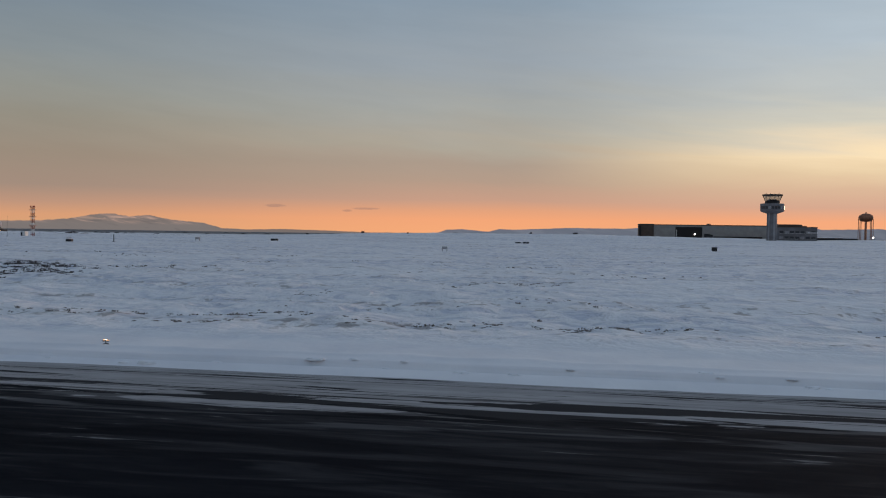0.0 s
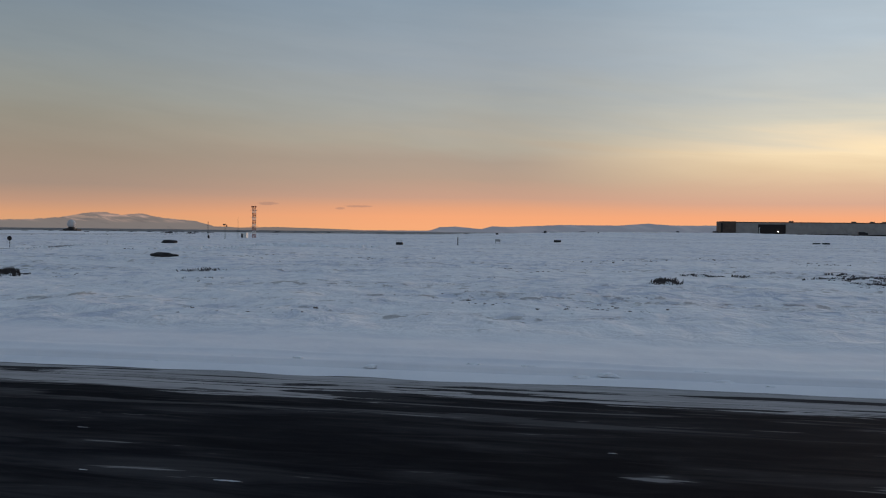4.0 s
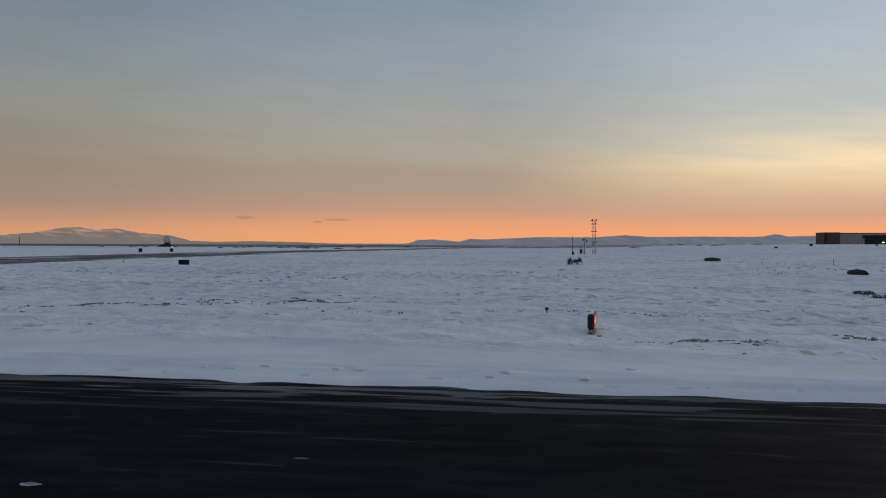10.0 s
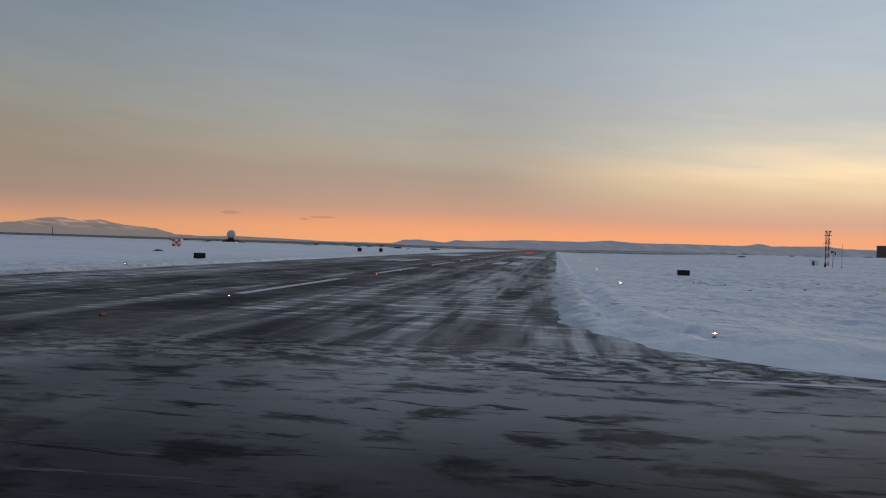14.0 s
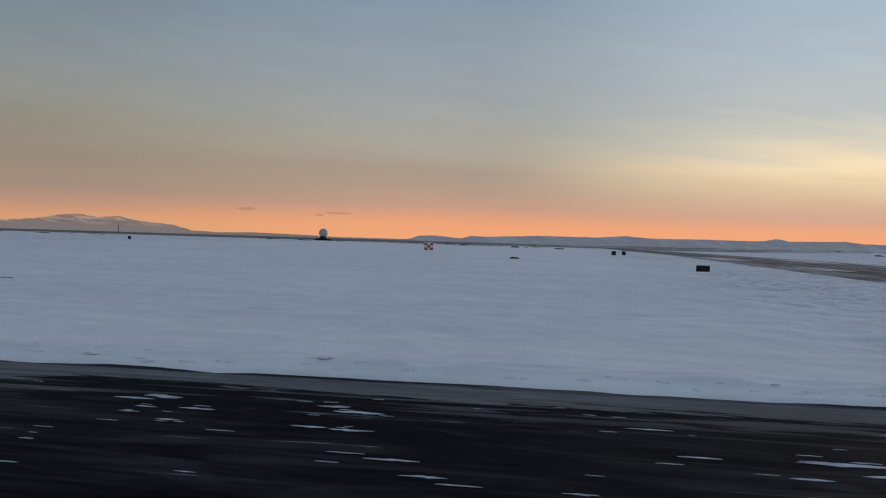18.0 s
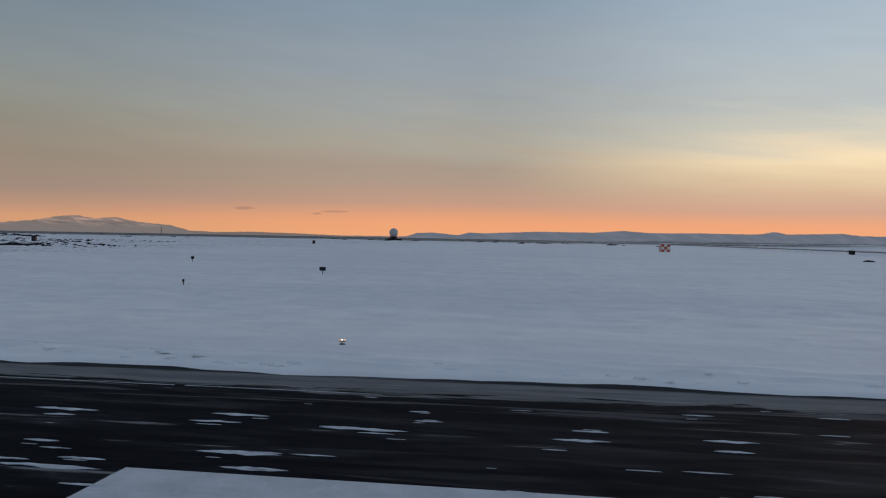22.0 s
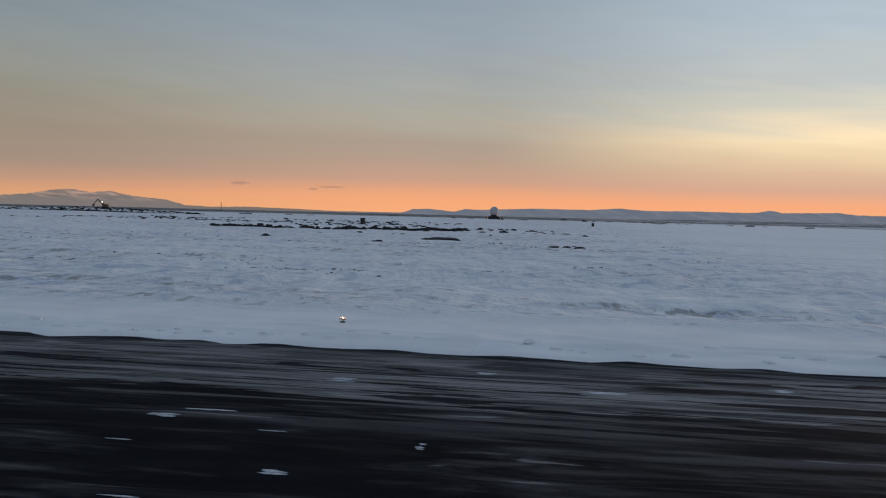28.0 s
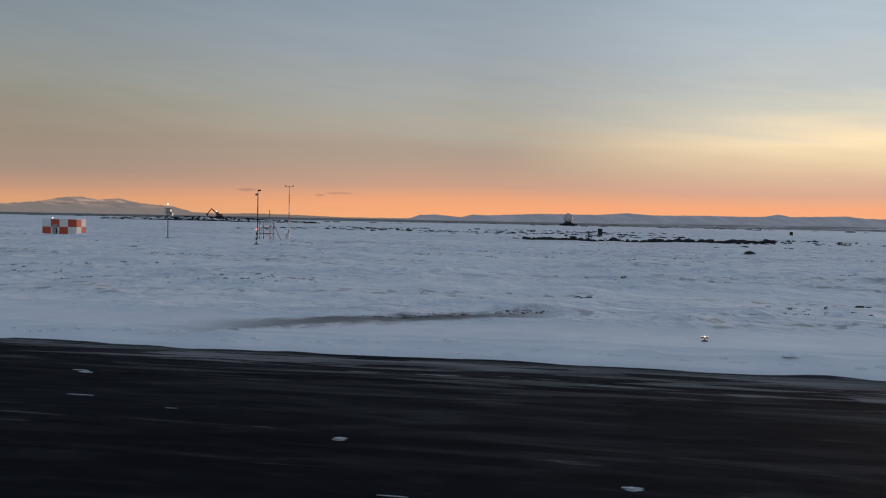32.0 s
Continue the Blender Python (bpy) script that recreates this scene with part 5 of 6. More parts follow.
def truck(x, y, label, mat, z=None):
    t = thing("parked_truck", x, y, label, "truck", z=z)
    part("chassis", box(B(), (0, 0, 0.75), (6.4, 2.2, 0.35), 0.05), BLACK, t)
    part("cargo_box", box(B(), (-0.9, 0, 2.0), (4.4, 2.4, 2.2), 0.08), mat, t)
    part("cab", box(B(), (2.3, 0, 1.7), (1.6, 2.2, 1.7), 0.2), mat, t)
    part("windscreen", box(B(), (3.08, 0, 2.05), (0.08, 1.9, 0.7), 0.02), GLASS, t)
    for sx in (-2.0, -0.8, 2.2):
        for sy in (-1.0, 1.0):
            w = part("wheel", rod(B(), (sx, sy - 0.15, 0.5), (sx, sy + 0.15, 0.5), 0.5, n=14), BLACK, t)
            part("rim", rod(B(), (sx, sy - 0.17, 0.5), (sx, sy + 0.17, 0.5), 0.26, n=10), STEEL, w)


control_tower()
office_block()
truck(97.0, 653.0, "dark truck parked on the snow in front of the hangar", DARK)
hall()
water_tank()
radome()
lamp_post = thing("yard_lamp", 284.0, 900.0, "yard lamp post with a bright white head", "lamp")
part("post", rod(B(), (0, 0, -1), (0, 0, 2.6), 0.15), DARK, lamp_post)
part("head", ball(B(), (0, 0, 2.9), 0.9, u=10, v=6), LAMP_FLOOD, lamp_post, "bright lamp head", True)
for x, y, w, h in ((150.0, 560.0, 14, 1.4), (168.0, 610.0, 20, 1.6), (215.0, 760.0, 30, 1.8)):
    t = thing("storage_shed", x, y, "long low dark shed on the snow beyond the tower", "shed")
    part("body", box(B(), (0, 0, h / 2 - 0.3), (w, 5, h + 0.6), 0.05), DARK, t)
    part("roof", box(B(), (0, 0, h + 0.1), (w + 0.4, 5.4, 0.2), 0.04), CRUST, t)


# ---------------------------------------------------------------- digger and rubble bank
def digger():
    t = thing("excavator", -954.5, 522.0, "dark tracked excavator with its arm raised, on a rubble bank", "excavator", z=1.7)
    for s in (-1.1, 1.1):
        part("track", box(B(), (0, s, 0.45), (4.4, 0.7, 0.95), 0.25), BLACK, t)
    part("body", box(B(), (0.4, 0, 1.7), (4.0, 2.6, 1.4), 0.2), YELLOW, t)
    part("cab", box(B(), (-0.8, -0.7, 2.6), (1.6, 1.1, 1.7), 0.12), GLASS, t)
    part("boom", rod(B(), (-1.2, 0, 2.0), (-5.4, 0, 5.6), 0.42, 0.34, 6), YELLOW, t)
    part("stick", rod(B(), (-5.3, 0, 5.7), (-8.2, 0, 2.2), 0.34, 0.24, 6), YELLOW, t)
    part("bucket", ball(B(), (-8.3, 0, 1.7), 0.8, (1, 0.8, 1), 8, 6), BLACK, t)
    part("work_lamp", ball(B(), (-1.5, -1.0, 3.7), 0.28, u=8, v=6), LAMP_FLOOD, t, "lit work lamp", True)


def scattered(name, items, mat, label, category, shape):
    """Many small lumps joined in one mesh; items are (x, y, z, size, height)."""
    rng = np.random.default_rng(len(items) * 7 + 5)
    vs, fs = [], []
    for x, y, z, s, h in items:
        shape(rng, vs, fs, x, y, z, s, h)
    me = bpy.data.meshes.new(name)
    me.from_pydata(vs, [], fs)
    me.materials.append(mat)
    return tagged(new(name, me), label, category, kind="stuff")


def lump(rng, vs, fs, x, y, z, s, h):
    """A rough low stone or clod."""
    n, o = 7, len(vs)
    a0 = rng.uniform(0, 6.28)
    k = rng.uniform(0.65, 1.25, (2, n))
    for j, (rr, hh) in enumerate(((1.0, -0.15), (0.66, 0.75))):
        for i in range(n):
            a = a0 + 6.283 * i / n
            vs.append((x + s * 1.5 * rr * k[j, i] * math.cos(a), y + s * 0.8 * rr * k[j, i] * math.sin(a), z + h * hh * (1 if j == 0 else k[j, i])))
    vs.append((x + rng.uniform(-0.2, 0.2) * s, y, z + h))
    for i in range(n):
        b = (i + 1) % n
        fs.append((o + i, o + b, o + n + b, o + n + i))
        fs.append((o + n + i, o + n + b, o + 2 * n))


def tuft(rng, vs, fs, x, y, z, s, h):
    """A clump of bent stems."""
    for _ in range(9):
        a, lean, o = rng.uniform(0, 6.283), rng.uniform(0.2, 1.0), len(vs)
        bx, by = x + rng.normal(0, s * 0.45), y + rng.normal(0, s * 0.35)
        w, hh = rng.uniform(0.02, 0.045) * (1 + s), h * rng.uniform(0.5, 1.15)
        tx, ty = bx + math.cos(a) * lean * s * 0.6, by + math.sin(a) * lean * s * 0.6
        vs += [(bx - w, by, z - 0.06), (bx + w, by, z - 0.06), ((bx + tx) / 2 + w * 0.8, (by + ty) / 2, z + hh * 0.65), (tx, ty, z + hh), ((bx + tx) / 2 - w * 0.8, (by + ty) / 2, z + hh * 0.65)]
        fs.append((o, o + 1, o + 2, o + 3, o + 4))


def lens(rng, vs, fs, x, y, z, s, h):
    """A thin, ragged plate of packed snow, drawn out along the runway into torn tips."""
    n, o = 9, len(vs)
    us = np.linspace(-1, 1, n)
    body = np.clip(1 - np.abs(us) ** rng.uniform(1.2, 2.4), 0.02, 1)
    up, low = body * rng.uniform(0.35, 1.3, n), body * rng.uniform(0.35, 1.3, n)
    sl = rng.uniform(-0.12, 0.12)
    for lift, inset in ((0.0, 1.0), (0.012, 0.86)):
        for side in (up, -low):
            for u, w in zip(us, side):
                vs.append((x + s * u * inset, y + h * w * inset + sl * h * u, z + lift))
    for i in range(n - 1):
        a, b, c, d = o + i, o + n + i, o + 2 * n + i, o + 3 * n + i
        fs += [(d, d + 1, c + 1, c), (c, c + 1, a + 1, a), (b, b + 1, d + 1, d)]


digger()
rng = np.random.default_rng(11)


def many(n, xs, ys, size, height, keep=None):
    """n places spread over a stretch, with sizes; keep(x, y) says which stay."""
    out = []
    x, y = rng.uniform(*xs, n), rng.uniform(*ys, n)
    s = rng.uniform(*size, n) * rng.uniform(0.7, 1.3, n)
    z = land(x, y)
    for i in range(n):
        if keep is None or keep(x[i], y[i]):
            out.append((x[i], y[i], z[i], s[i], s[i] * rng.uniform(*height)))
    return out


bank = [(x, y, z + 2.4 * math.exp(-((x + 962) / 50) ** 2) * rng.uniform(0.1, 1), s, h) for x, y, z, s, h in many(1000, (-1035, -890), (514, 534), (0.4, 1.15), (0.5, 1.0))]
scattered("rubble_bank", bank, LAVA, "long bank of dark rubble dusted with snow", "rubble", lump)
scattered("rubble_snow", [(x, y, z + 2.4 * math.exp(-((x + 962) / 50) ** 2) * rng.uniform(0.2, 0.9), s, h) for x, y, z, s, h in many(420, (-1030, -895), (511, 520), (0.3, 0.9), (0.4, 0.8))], CRUST, "snow clods on the rubble bank", "snow", lump)


# ---------------------------------------------------------------- heath, grass, mounds
def bush(cx, cy, rx, ry, h, n):
    """Stems of one rounded bush, tallest in its middle."""
    out = []
    for _ in range(n):
        a, r = rng.uniform(0, 6.283), math.sqrt(rng.uniform(0, 1))
        x, y = cx + rx * r * math.cos(a), cy + ry * r * math.sin(a)
        out.append((x, y, ground_at(x, y), 0.35, h * (0.35 + 0.65 * math.sqrt(max(0.0, 1 - r * r))) * rng.uniform(0.7, 1.05)))
    return out


def in_oval(cx, cy, rx, ry, ragged=0.35):
    def keep(x, y):
        d = ((x - cx) / rx) ** 2 + ((y - cy) / ry) ** 2
        return d + ragged * 4 * float(vnoise(np.array(x / 4.0), np.array(y / 3.0), 21)) < 1.0
    return keep


heath = many(3300, (-82, -34), (60, 112), (0.2, 0.45), (0.3, 0.6), lambda x, y: in_oval(-54.5, 84, 16.5, 18, 0.2)(x + (y - 84) * 0.28, y))
heath += many(2100, (-188, -159), (80.0, 89.4), (0.15, 0.35), (0.35, 0.75), lambda x, y: abs(y - 84.6 - 0.5 * math.sin(x / 3.1)) < 2.1 * (0.9 + 1.6 * float(vnoise(np.array(x / 2.3), np.array(y / 1.2), 61))))
heath += bush(-160.5, 84.2, 1.45, 1.1, 1.1, 120) + bush(-165.4, 84.2, 1.3, 0.5, 0.5, 24)
for cx, h in ((-255.0, 1.5), (-254.1, 1.2), (-253.2, 1.5)):
    heath += bush(cx, 177.0, 0.5, 0.6, h, 26)
for cx, cy, r in ((-223.4, 97.0, 1.2), (-222.0, 95.2, 1.4), (-220.0, 97.5, 0.8), (-219.0, 92.0, 1.2), (-218.0, 93.0, 0.8), (-216.7, 89.4, 1.1), (-215.8, 88.4, 0.9), (-218.6, 82.0, 0.9)):
    heath += bush(cx, cy, r, r * 0.7, 0.42, int(20 * r))
heath += many(16, (-143, -139), (91, 94), (0.4, 0.7), (0.3, 0.6))
heath += bush(-88.9, 78.4, 1.3, 0.9, 0.75, 40)
heath += many(26, (-86, -79), (92, 95), (0.3, 0.5), (0.4, 0.6))
frost = [(x + rng.normal(0, 0.2), y - 0.15, z, s * 0.8, h * 0.45) for x, y, z, s, h in heath[::3]]
scattered("frosted_scrub", frost, CRUST, "small snow cushions caught in the heath scrub", "snow", lump)
scattered("heath_scrub", heath, TWIG, "dark twiggy heath scrub poking through the snow", "scrub", tuft)

def grass_patches(n, xs, ys, length, size):
    """Ragged drifts of low grass tips where the snow is thin."""
    out = []
    for _ in range(n):
        cx, cy, ln = rng.uniform(*xs), rng.uniform(*ys), rng.uniform(*length)
        for _ in range(int(ln * rng.uniform(1.2, 4.0)) + 3):
            x, y = cx + rng.normal(0, ln * 0.35), cy + rng.normal(0, ln * 0.22)
            s = rng.uniform(*size) * rng.uniform(0.5, 1.3)
            out.append((x, y, ground_at(x, y) - 0.02, s, s * rng.uniform(0.25, 0.75)))
    return out


grass = grass_patches(60, (-335, 35), (40, 62), (1.5, 7.0), (0.05, 0.15))
grass += grass_patches(60, (-335, 30), (62, 150), (2.0, 9.0), (0.06, 0.2))
def grass_row(xs, y0, y1, n, spread, size=(0.10, 0.26)):
    """Flattened grass in a broken row from (xs[0], y0) to (xs[1], y1)."""
    out = []
    while len(out) < n:
        u = rng.uniform()
        x, y = xs[0] + (xs[1] - xs[0]) * u, y0 + (y1 - y0) * u
        for _ in range(rng.integers(1, 6)):
            px, py, sz = x + rng.normal(0, 0.45), y + rng.normal(0, spread), rng.uniform(*size)
            out.append((px, py, ground_at(px, py) - 0.03, sz, sz * rng.uniform(0.3, 0.6)))
    return out


grass += grass_row((-24, 2), 42.0, 48.0, 120, 0.8) + grass_row((-4, 0), 40.6, 41.2, 24, 0.4) + grass_row((4, 24), 44.0, 46.5, 90, 0.6)
grass += grass_row((6, 15), 76.0, 79.5, 40, 1.5) + grass_row((-40, -30), 95, 103, 30, 1.8, (0.2, 0.4))
grass += grass_row((-292, -283), 54.2, 56.8, 110, 0.8, (0.12, 0.30)) + grass_row((-282, -272), 59.3, 63.8, 120, 1.0, (0.12, 0.30)) + grass_row((-250, -245), 41.2, 42.8, 40, 0.4) + grass_row((-241, -236), 47.8, 44.5, 40, 0.7) + grass_row((-297, -284), 92.0, 104.0, 60, 3.0) + grass_row((-306.5, -305), 43.2, 44.8, 14, 0.3)
grass += grass_row((-176, -140), 44.0, 52.0, 90, 2.2) + grass_row((-235, -180), 45.0, 50.0, 110, 2.4)
grass += grass_patches(60, (-810, -628), (40, 135), (1.5, 7.0), (0.05, 0.2))
grass += many(420, (-738, -722), (35.5, 42), (0.12, 0.26), (0.12, 0.32), lambda x, y: abs(y - 36.6 - (x + 732.8) * 0.85) < 0.5 + 1.3 * float(vnoise(np.array(x / 2.0), np.array(y), 51)))
for x, y in ((-491.7, 54.0), (-491.2, 57.2), (-489.8, 47.4), (-488.6, 50.0), (-494.1, 66.5), (-502.7, 52.0), (-579.5, 41.3), (-584.7, 42.8)):
    grass += many(5, (x - 0.7, x + 0.7), (y - 0.5, y + 0.5), (0.1, 0.25), (0.4, 0.9))
grass = [g for g in grass if paved(np.array(g[0]), np.array(g[1])) > 6]
scattered("dry_grass", grass, STRAW, "dry grass tufts standing out of thin snow", "grass", tuft)


def mound(x, y, w, h, label, name="earth_mound"):
    bm = B()
    bmesh.ops.create_icosphere(bm, subdivisions=3, radius=1.0)
    for v in bm.verts:
        k = 1 + 0.30 * (noise.noise(v.co * 2.1 + Vector((x, y, 0))))
        v.co = Vector((v.co.x * w / 2 * k, v.co.y * w / 2.6 * k, max(-0.2, v.co.z) * h * k))
    ob = part(name, bm, LAVA, None, "", True)
    ob.matrix_basis = pose(x, y, ground_at(x, y) - 0.02)
    tagged(ob, label, "mound", "dark earth mounds")


mound(-962.0, 545.0, 96.0, 1.6, "long dark rubble mound at the foot of the far bank")
mound(-159.8, 118.0, 4.6, 0.55, "dark earth mound rising out of the snow")
mound(-216.0, 122.5, 2.8, 0.75, "small dark earth mound in the snow")
mound(-671.8, 143.0, 7.0, 0.5, "long low dark earth mound in the snow")
mound(-460.0, 215.0, 2.6, 0.4, "small dark earth mound in the snow")
mound(-218.2, 229.0, 4.4, 0.8, "long low dark earth mound in the snow")

STONES = ((-700.3, 58.3), (-708.4, 50.5), (-705.1, 46.1), (-724.4, 50.4))
lava = many(2600, (-736, -676), (190, 222), (0.28, 0.75), (0.5, 1.15), lambda x, y: abs(y - min(215 + 3 * math.sin(x / 9.0), 194 + 0.5 * (x + 735))) < 3.4 * (0.55 + float(vnoise(np.array(x / 5.0), np.array(y / 3.0), 41))))
lava += many(260, (-752, -650), (198, 236), (0.2, 0.5), (0.4, 0.8), lambda x, y: float(vnoise(np.array(x / 6.0), np.array(y / 5.0), 45)) > 0.1)
lava += many(1300, (-830, -690), (245, 340), (0.25, 0.7), (0.25, 0.55), lambda x, y: float(vnoise(np.array(x / 22.0), np.array(y / 5.0), 42)) > 0.15)
for x, y in STONES:
    lava += many(4, (x - 0.4, x + 0.4), (y - 0.3, y + 0.3), (0.08, 0.2), (0.4, 0.7))
lava += many(120, (-700, -640), (120, 200), (0.25, 0.6), (0.3, 0.6), lambda x, y: float(vnoise(np.array(x / 7.0), np.array(y / 6.0), 43)) > 0.22)
scattered("lava_stones", lava, LAVA, "dark lava stones and bare soil between snow", "stones", lump)
far_lava = many(700, (-1500, 100), (700, 1500), (1.2, 3.4), (0.15, 0.35), lambda x, y: float(vnoise(np.array(x / 120.0), np.array(y / 60.0), 44)) > 0.14)
far_lava = [g for g in far_lava if paved(np.array(g[0]), np.array(g[1])) > 30]
scattered("far_stones", far_lava, LAVA, "far dark lava ridges on the snowy plain", "stones", lump)


# ---------------------------------------------------------------- service track and marker poles
def track_x(y):
    return float(np.interp(y, TRACK_Y, TRACK_X))


def service_track():
    t = thing("service_track", -192.0, 26.0, "ploughed gravel track through the snow with dark wheel ruts", "track", z=0.0)
    t["kind"] = "structure"
    t.matrix_basis = Matrix()
    for off, w, mat, name, lift in ((-0.1, 1.25, PACKED, "packed_bed", 0.02), (-0.85, 0.46, GRAVEL, "wheel_rut", 0.04), (0.72, 0.40, GRAVEL, "wheel_rut", 0.04)):
        bm = B()
        prev = None
        for i in range(66):
            y = (44.0 if mat == PACKED else 36.0) + i * 1.9
            x = track_x(y) + off + 0.04 * math.sin(y * 0.9 + off) + 0.10 * math.sin(y * 0.21 + off)
            ww = w * min(1.0, 0.25 + i / 9) * (1 + 0.15 * math.sin(y * 1.7 + off * 3)) * (1 + y / 200)
            row = []
            for k in (-1, -0.3, 0.3, 1):
                px = x + k * ww
                row.append(bm.verts.new((px, y, ground_at(px, y) + (lift if abs(k) < 1 else -0.05))))
            if prev:
                for j in range(3):
                    bm.faces.new((prev[j], prev[j + 1], row[j + 1], row[j]))
            prev = row
        part(name, bm, mat, t)


service_track()
berm = []
for y in np.arange(30, 250, 0.55):
    for s in (-1, 1):
        if rng.uniform() < 0.62:
            x = track_x(y) + s * (3.0 + rng.uniform(-0.7, 1.0))
            sz = rng.uniform(0.10, 0.34) * (1.15 if s > 0 else 0.7)
            berm.append((x, y, ground_at(x, y), sz, sz * rng.uniform(0.4, 0.8)))
scattered("ploughed_snow", berm, CRUST, "ploughed snow clods along the track", "snow", lump)
heap = many(260, (-188, -150), (196, 226), (0.5, 1.4), (0.4, 0.9), in_oval(-168, 210, 17, 10))
scattered("snow_heap", heap, CRUST, "rough heap of ploughed snow", "snow", lump)

for x, y in ((-196.2, 61.3), (-196.1, 67.0), (-202.0, 118.3), (-211.0, 150.0), (-214.0, 190.0), (-188.0, 84.0)):
    t = thing("marker_pole", x, y, "thin dark snow pole beside the track", "pole", "snow poles along the track")
    part("pole", rod(B(), (0, 0, -0.3), (0, 0, 1.05), 0.035, 0.03, 7), DARK, t)
    part("reflector", rod(B(), (0, 0, 0.82), (0, 0, 0.92), 0.045, n=7), STEEL, t)

# ---------------------------------------------------------------- snow on and beside the runway
# plates of packed snow that the ploughs left: (along, across, half length), stretch by stretch
PLATES_A = ((-456.0, 20.7, 0.59), (-456.6, 20.3, 0.62), (-455.8, 19.4, 0.3), (-455.9, 18.8, 0.29), (-454.5, 19.5, 0.51), (-454.6, 18.2, 0.34), (-451.4, 20.7, 0.44), (-450.6, 20.2, 0.72), (-451.3, 18.4,
           0.46), (-450.4, 18.3, 0.45), (-448.1, 15.1, 0.49), (-456.5, 15.8, 0.19))
PLATES_B = ((-481.7, 20.6, 0.42), (-480.7, 18.5, 0.41), (-478.0, 18.4, 0.6), (-476.2, 16.4, 0.31), (-475.1, 20.8, 0.65), (-474.9, 19.0, 0.7), (-473.2, 18.6, 0.47), (-472.6, 19.4, 0.42), (-470.6, 18.5,
           0.58), (-468.6, 18.3, 0.61), (-470.0, 15.7, 0.57), (-469.7, 14.0, 0.72), (-467.6, 20.8, 0.62), (-464.7, 18.0, 0.62), (-464.7, 17.2, 0.41))
PLATES_C = ((-501.2, 21.3, 1.1), (-501.5, 20.0, 0.88), (-500.4, 18.4, 0.73), (-501.0, 18.0, 0.94), (-500.0, 20.7, 0.57), (-496.7, 18.4, 1.31), (-496.3, 20.8, 0.69), (-495.3, 21.4, 0.86), (-494.8, 19.3,
           0.56), (-493.2, 20.7, 0.8), (-490.6, 18.6, 1.39), (-486.6, 20.4, 0.84), (-486.5, 19.2, 0.91), (-486.5, 18.3, 0.87), (-486.6, 17.1, 0.49), (-497.8, 14.2, 1.22), (-491.6, 14.2, 0.54))
PLATES_D = ((-519.6, 21.2, 0.94), (-523.9, 18.9, 0.39), (-520.1, 18.1, 0.64), (-518.2, 19.0, 0.43), (-516.0, 18.3, 0.87), (-514.6, 19.0, 0.65), (-515.3, 21.3, 0.77), (-513.5, 20.4, 0.86), (-511.8,
           21.1, 0.47), (-510.1, 18.3, 0.97), (-508.4, 17.8, 0.74), (-508.0, 21.1, 0.81), (-510.8, 14.6, 0.54), (-509.9, 15.0, 0.44), (-520.4, 15.4, 0.93), (-520.4, 14.8, 0.66), (-515.3, 14.3, 1.16),
           (-515.1, 13.6, 0.95))
PLATES_E = ((-543.3, 18.5, 0.91), (-543.1, 17.9, 0.44), (-539.0, 18.8, 0.79), (-539.3, 18.0, 0.69), (-535.8, 18.0, 1.08), (-534.9, 20.1, 0.29), (-534.5, 19.1, 0.37), (-537.7, 15.5, 0.94), (-542.0,
           15.6, 0.44), (-540.4, 14.5, 0.52), (-540.7, 13.9, 1.12), (-530.8, 18.9, 0.44), (-531.0, 18.0, 0.69), (-527.8, 18.6, 0.64), (-527.9, 17.7, 0.45), (-537.0, 14.5, 0.71))
PLATES_F = ((-565.3, 19.8, 1.15), (-563.1, 18.9, 0.83), (-563.9, 17.9, 0.29), (-560.6, 17.9, 0.62), (-559.7, 19.7, 0.56), (-557.2, 20.0, 0.44), (-555.4, 19.1, 1.35), (-555.6, 18.0, 1.41), (-554.2,
           20.1, 0.49), (-555.2, 16.4, 1.17), (-553.3, 16.1, 1.16), (-552.6, 20.0, 0.61), (-551.1, 17.7, 1.28), (-550.0, 19.8, 1.27), (-550.2, 18.9, 1.22), (-562.6, 16.6, 1.14), (-560.1, 16.2, 0.56))
PLATES_G = ((-585.2, 20.3, 1.06), (-585.4, 18.1, 0.44), (-583.9, 17.9, 0.64), (-582.8, 19.7, 1.0), (-580.4, 18.1, 0.65), (-578.8, 16.8, 0.69), (-580.6, 20.6, 0.85), (-578.0, 20.3, 1.25), (-575.5, 18.2,
           0.83), (-575.2, 20.1, 0.42), (-572.2, 19.6, 1.3), (-571.4, 19.1, 0.69), (-572.5, 20.5, 0.68), (-570.1, 18.2, 0.41), (-571.0, 16.8, 0.87))
PLATES_H = ((-604.7, 19.1, 1.13), (-602.4, 18.6, 0.86), (-603.4, 21.8, 1.09), (-600.6, 20.1, 0.68), (-598.7, 19.9, 0.58), (-596.6, 19.7, 1.05), (-594.5, 18.7, 0.96), (-603.7, 16.3, 0.39), (-602.4,
           14.5, 0.43), (-599.6, 12.0, 0.28), (-590.8, 20.9, 0.68), (-587.8, 20.7, 0.9), (-588.7, 18.1, 0.4), (-587.2, 19.7, 0.97))
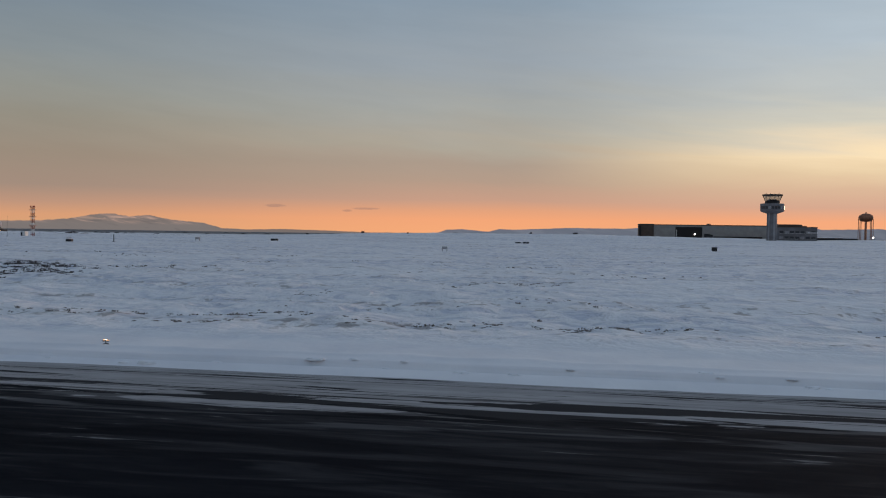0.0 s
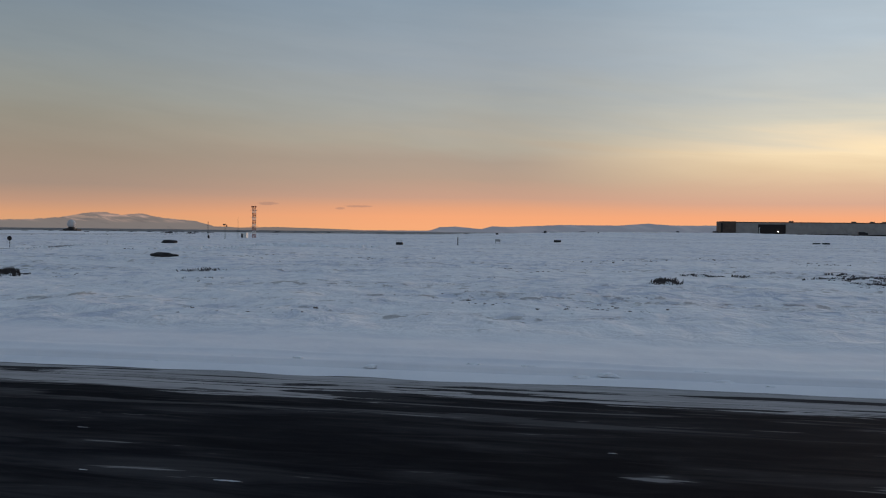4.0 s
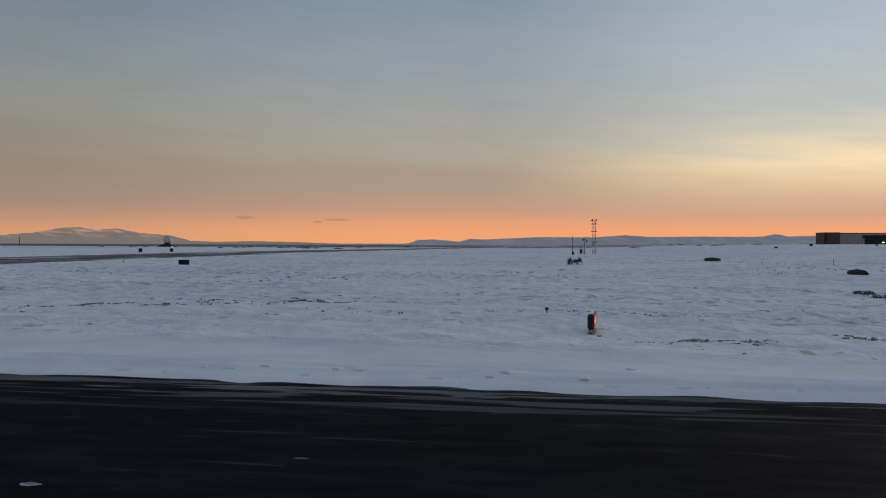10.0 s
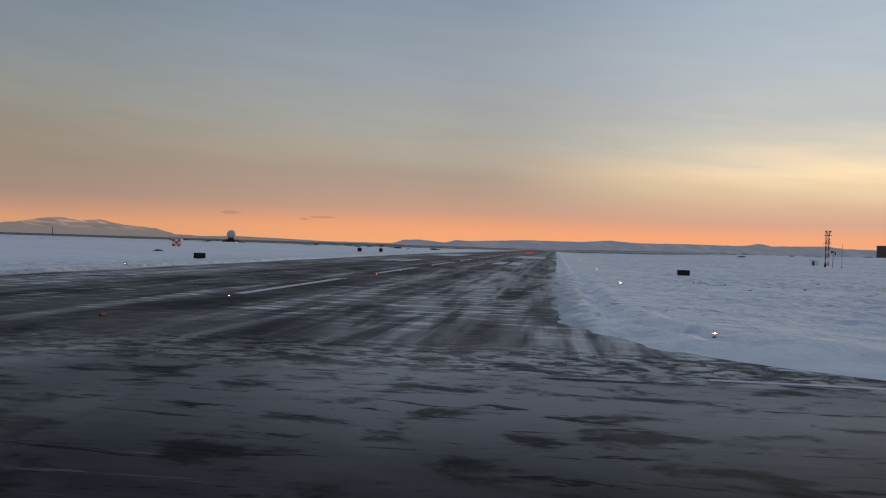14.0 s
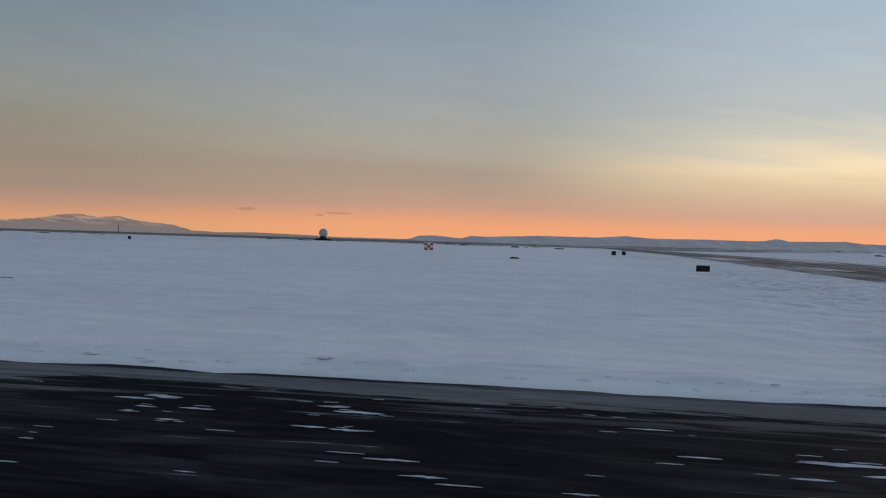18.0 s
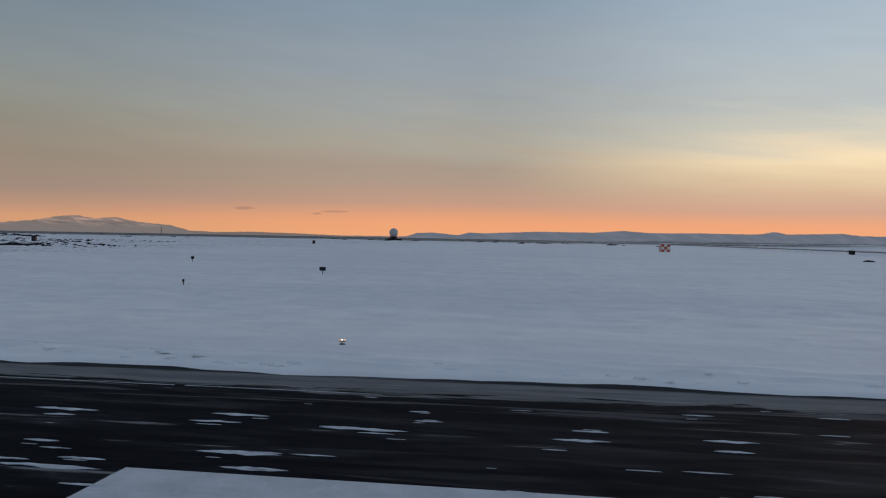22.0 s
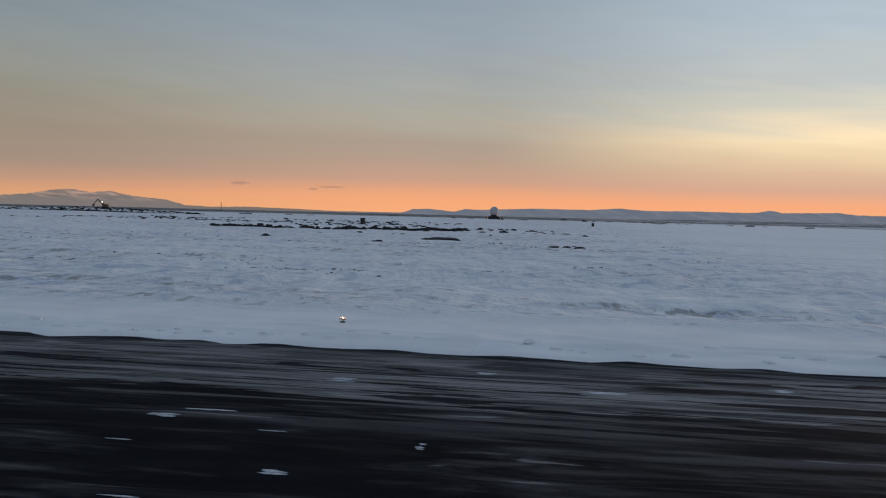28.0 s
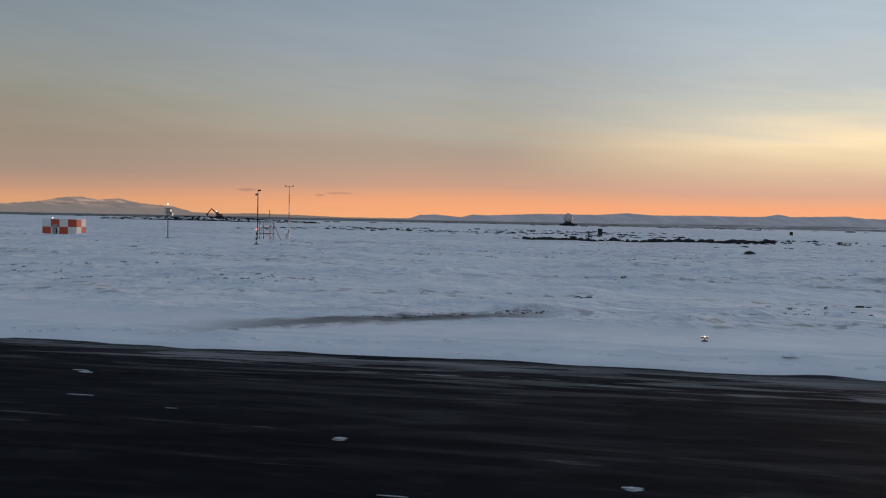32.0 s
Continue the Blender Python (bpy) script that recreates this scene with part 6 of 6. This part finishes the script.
STREAKS_A = ((-17.7, 17.0, 0.15), (-43.5, 16.4, 0.63), (-72.7, 17.1, 0.22), (-69.4, 16.9, 0.26), (-65.5, 17.0, 0.7), (-80.8, 19.4, 0.33), (-78.6, 18.2, 0.44), (-70.0, 15.9, 0.17), (-156.9, 17.1,
            1.66), (-157.4, 15.2, 1.09), (-154.9, 15.1, 1.25), (-159.3, 12.8, 0.33), (-158.0, 12.8, 0.18), (-150.1, 17.6, 0.29), (-215.2, 14.4, 0.32), (-214.8, 14.2, 0.37), (-207.5, 15.7, 0.64),
            (-238.6, 13.7, 1.04), (-236.4, 13.9, 1.39), (-235.3, 13.8, 1.07), (-231.0, 19.4, 0.6), (-231.1, 13.9, 0.63), (-264.5, 13.7, 0.23), (-286.6, 19.0, 0.82), (-285.1, 19.5, 0.83), (-283.8,
            19.0, 0.93), (-286.8, 17.8, 0.19), (-282.5, 17.8, 0.18), (-283.4, 15.0, 0.26), (-282.3, 15.1, 0.31))
STREAKS_B = ((-659.0, 16.7, 0.41), (-656.3, 21.3, 0.45), (-653.3, 15.7, 0.13), (-655.5, 13.5, 0.29), (-652.8, 23.0, 0.31), (-649.5, 21.3, 0.62), (-645.2, 22.6, 0.34), (-670.1, 16.6, 1.15), (-697.3,
            16.4, 1.33), (-693.6, 16.2, 0.65), (-697.3, 13.9, 0.22), (-699.0, 15.6, 0.56), (-694.8, 15.5, 0.58), (-738.2, 20.4, 0.35), (-729.5, 15.1, 0.23), (-724.0, 13.2,
            0.23))
plates = []
for stretch in (STREAKS_A, STREAKS_B):
    for x, y, half in stretch:
        for _ in range(3):
            s = half * rng.uniform(0.5, 1.0)
            plates.append((x + rng.normal(0, half * 0.25), y + rng.normal(0, 0.09), 0.002, s, rng.uniform(0.03, 0.07)))
for stretch in (PLATES_A, PLATES_B, PLATES_C, PLATES_D, PLATES_E, PLATES_F, PLATES_G, PLATES_H):
    for x, y, half in stretch:
        plates.append((x, y, 0.002, half * 0.95, min(0.15, half * rng.uniform(0.13, 0.22))))
        for _ in range(rng.integers(0, 3)):
            s = half * rng.uniform(0.25, 0.6)
            plates.append((x + rng.normal(0, half * 0.7), y + rng.normal(0, 0.28), 0.002, s, s * rng.uniform(0.06, 0.12)))
n = 260
px, py = rng.uniform(-626, -428, n), rng.uniform(12.0, 22.5, n)
for i in range(n):
    s = abs(rng.normal(0, 0.22)) + 0.08
    plates.append((px[i], py[i], 0.002, s, s * rng.uniform(0.05, 0.13)))
for x0, x1 in ((-441, -428), (-626, -606)):
    for _ in range(22):
        s = abs(rng.normal(0, 0.4)) + 0.2
        plates.append((rng.uniform(x0, x1), rng.uniform(14.0, 21.5), 0.002, s, s * rng.uniform(0.10, 0.2)))
for _ in range(45):
    s = abs(rng.normal(0, 0.18)) + 0.08
    plates.append((rng.uniform(-330, 25), rng.uniform(9.5, 18.0), 0.002, s, s * rng.uniform(0.04, 0.10)))
for _ in range(40):
    s = abs(rng.normal(0, 0.22)) + 0.10
    plates.append((rng.uniform(-760, -626), rng.uniform(10.0, 18.0), 0.002, s, s * rng.uniform(0.04, 0.09)))
scattered("snow_plates", plates, PLATE, "thin plates of packed snow left on the runway", "snow", lens)
clods = []
for x in np.arange(-850, 50, 0.42):
    if rng.uniform() < 0.55:
        y = float(np.interp(x, EDGE_X, EDGE_Y)) + 0.6 + abs(rng.normal(0, 1.0))
        if paved(np.array(x), np.array(y)) > 0.3 and (x < -240 or rng.uniform() < 0.3):
            s = rng.uniform(0.05, 0.17)
            clods.append((x, y, ground_at(x, y), s * 1.5, s * rng.uniform(0.35, 0.7)))
for cx, cy, n in ((-387.5, 20.7, 7), (-386.2, 22.2, 5), (-385.6, 21.4, 6), (-383.1, 18.8, 5)):
    for _ in range(n):
        s = rng.uniform(0.03, 0.09)
        clods.append((cx + rng.normal(0, 0.22), cy + rng.normal(0, 0.25), 0.0, s, s * 0.6))
for _ in range(150):                # broken crust turned over on the rise, and along the track
    x, y = rng.uniform(-174, -160), 146 + rng.normal(0, 4.5)
    s = rng.uniform(0.15, 0.55)
    clods.append((x, y, ground_at(x, y), s, s * rng.uniform(0.35, 0.7)))
for _ in range(260):
    y = rng.uniform(44, 132)
    x = float(np.interp(y, TRACK_Y, TRACK_X)) + 3.2 + abs(rng.normal(0, 2.6))
    s = rng.uniform(0.10, 0.38)
    clods.append((x, y, ground_at(x, y), s, s * rng.uniform(0.3, 0.6)))
scattered("snow_clods", clods, CRUST, "small snow clods along the runway edge and the track", "snow", lump)
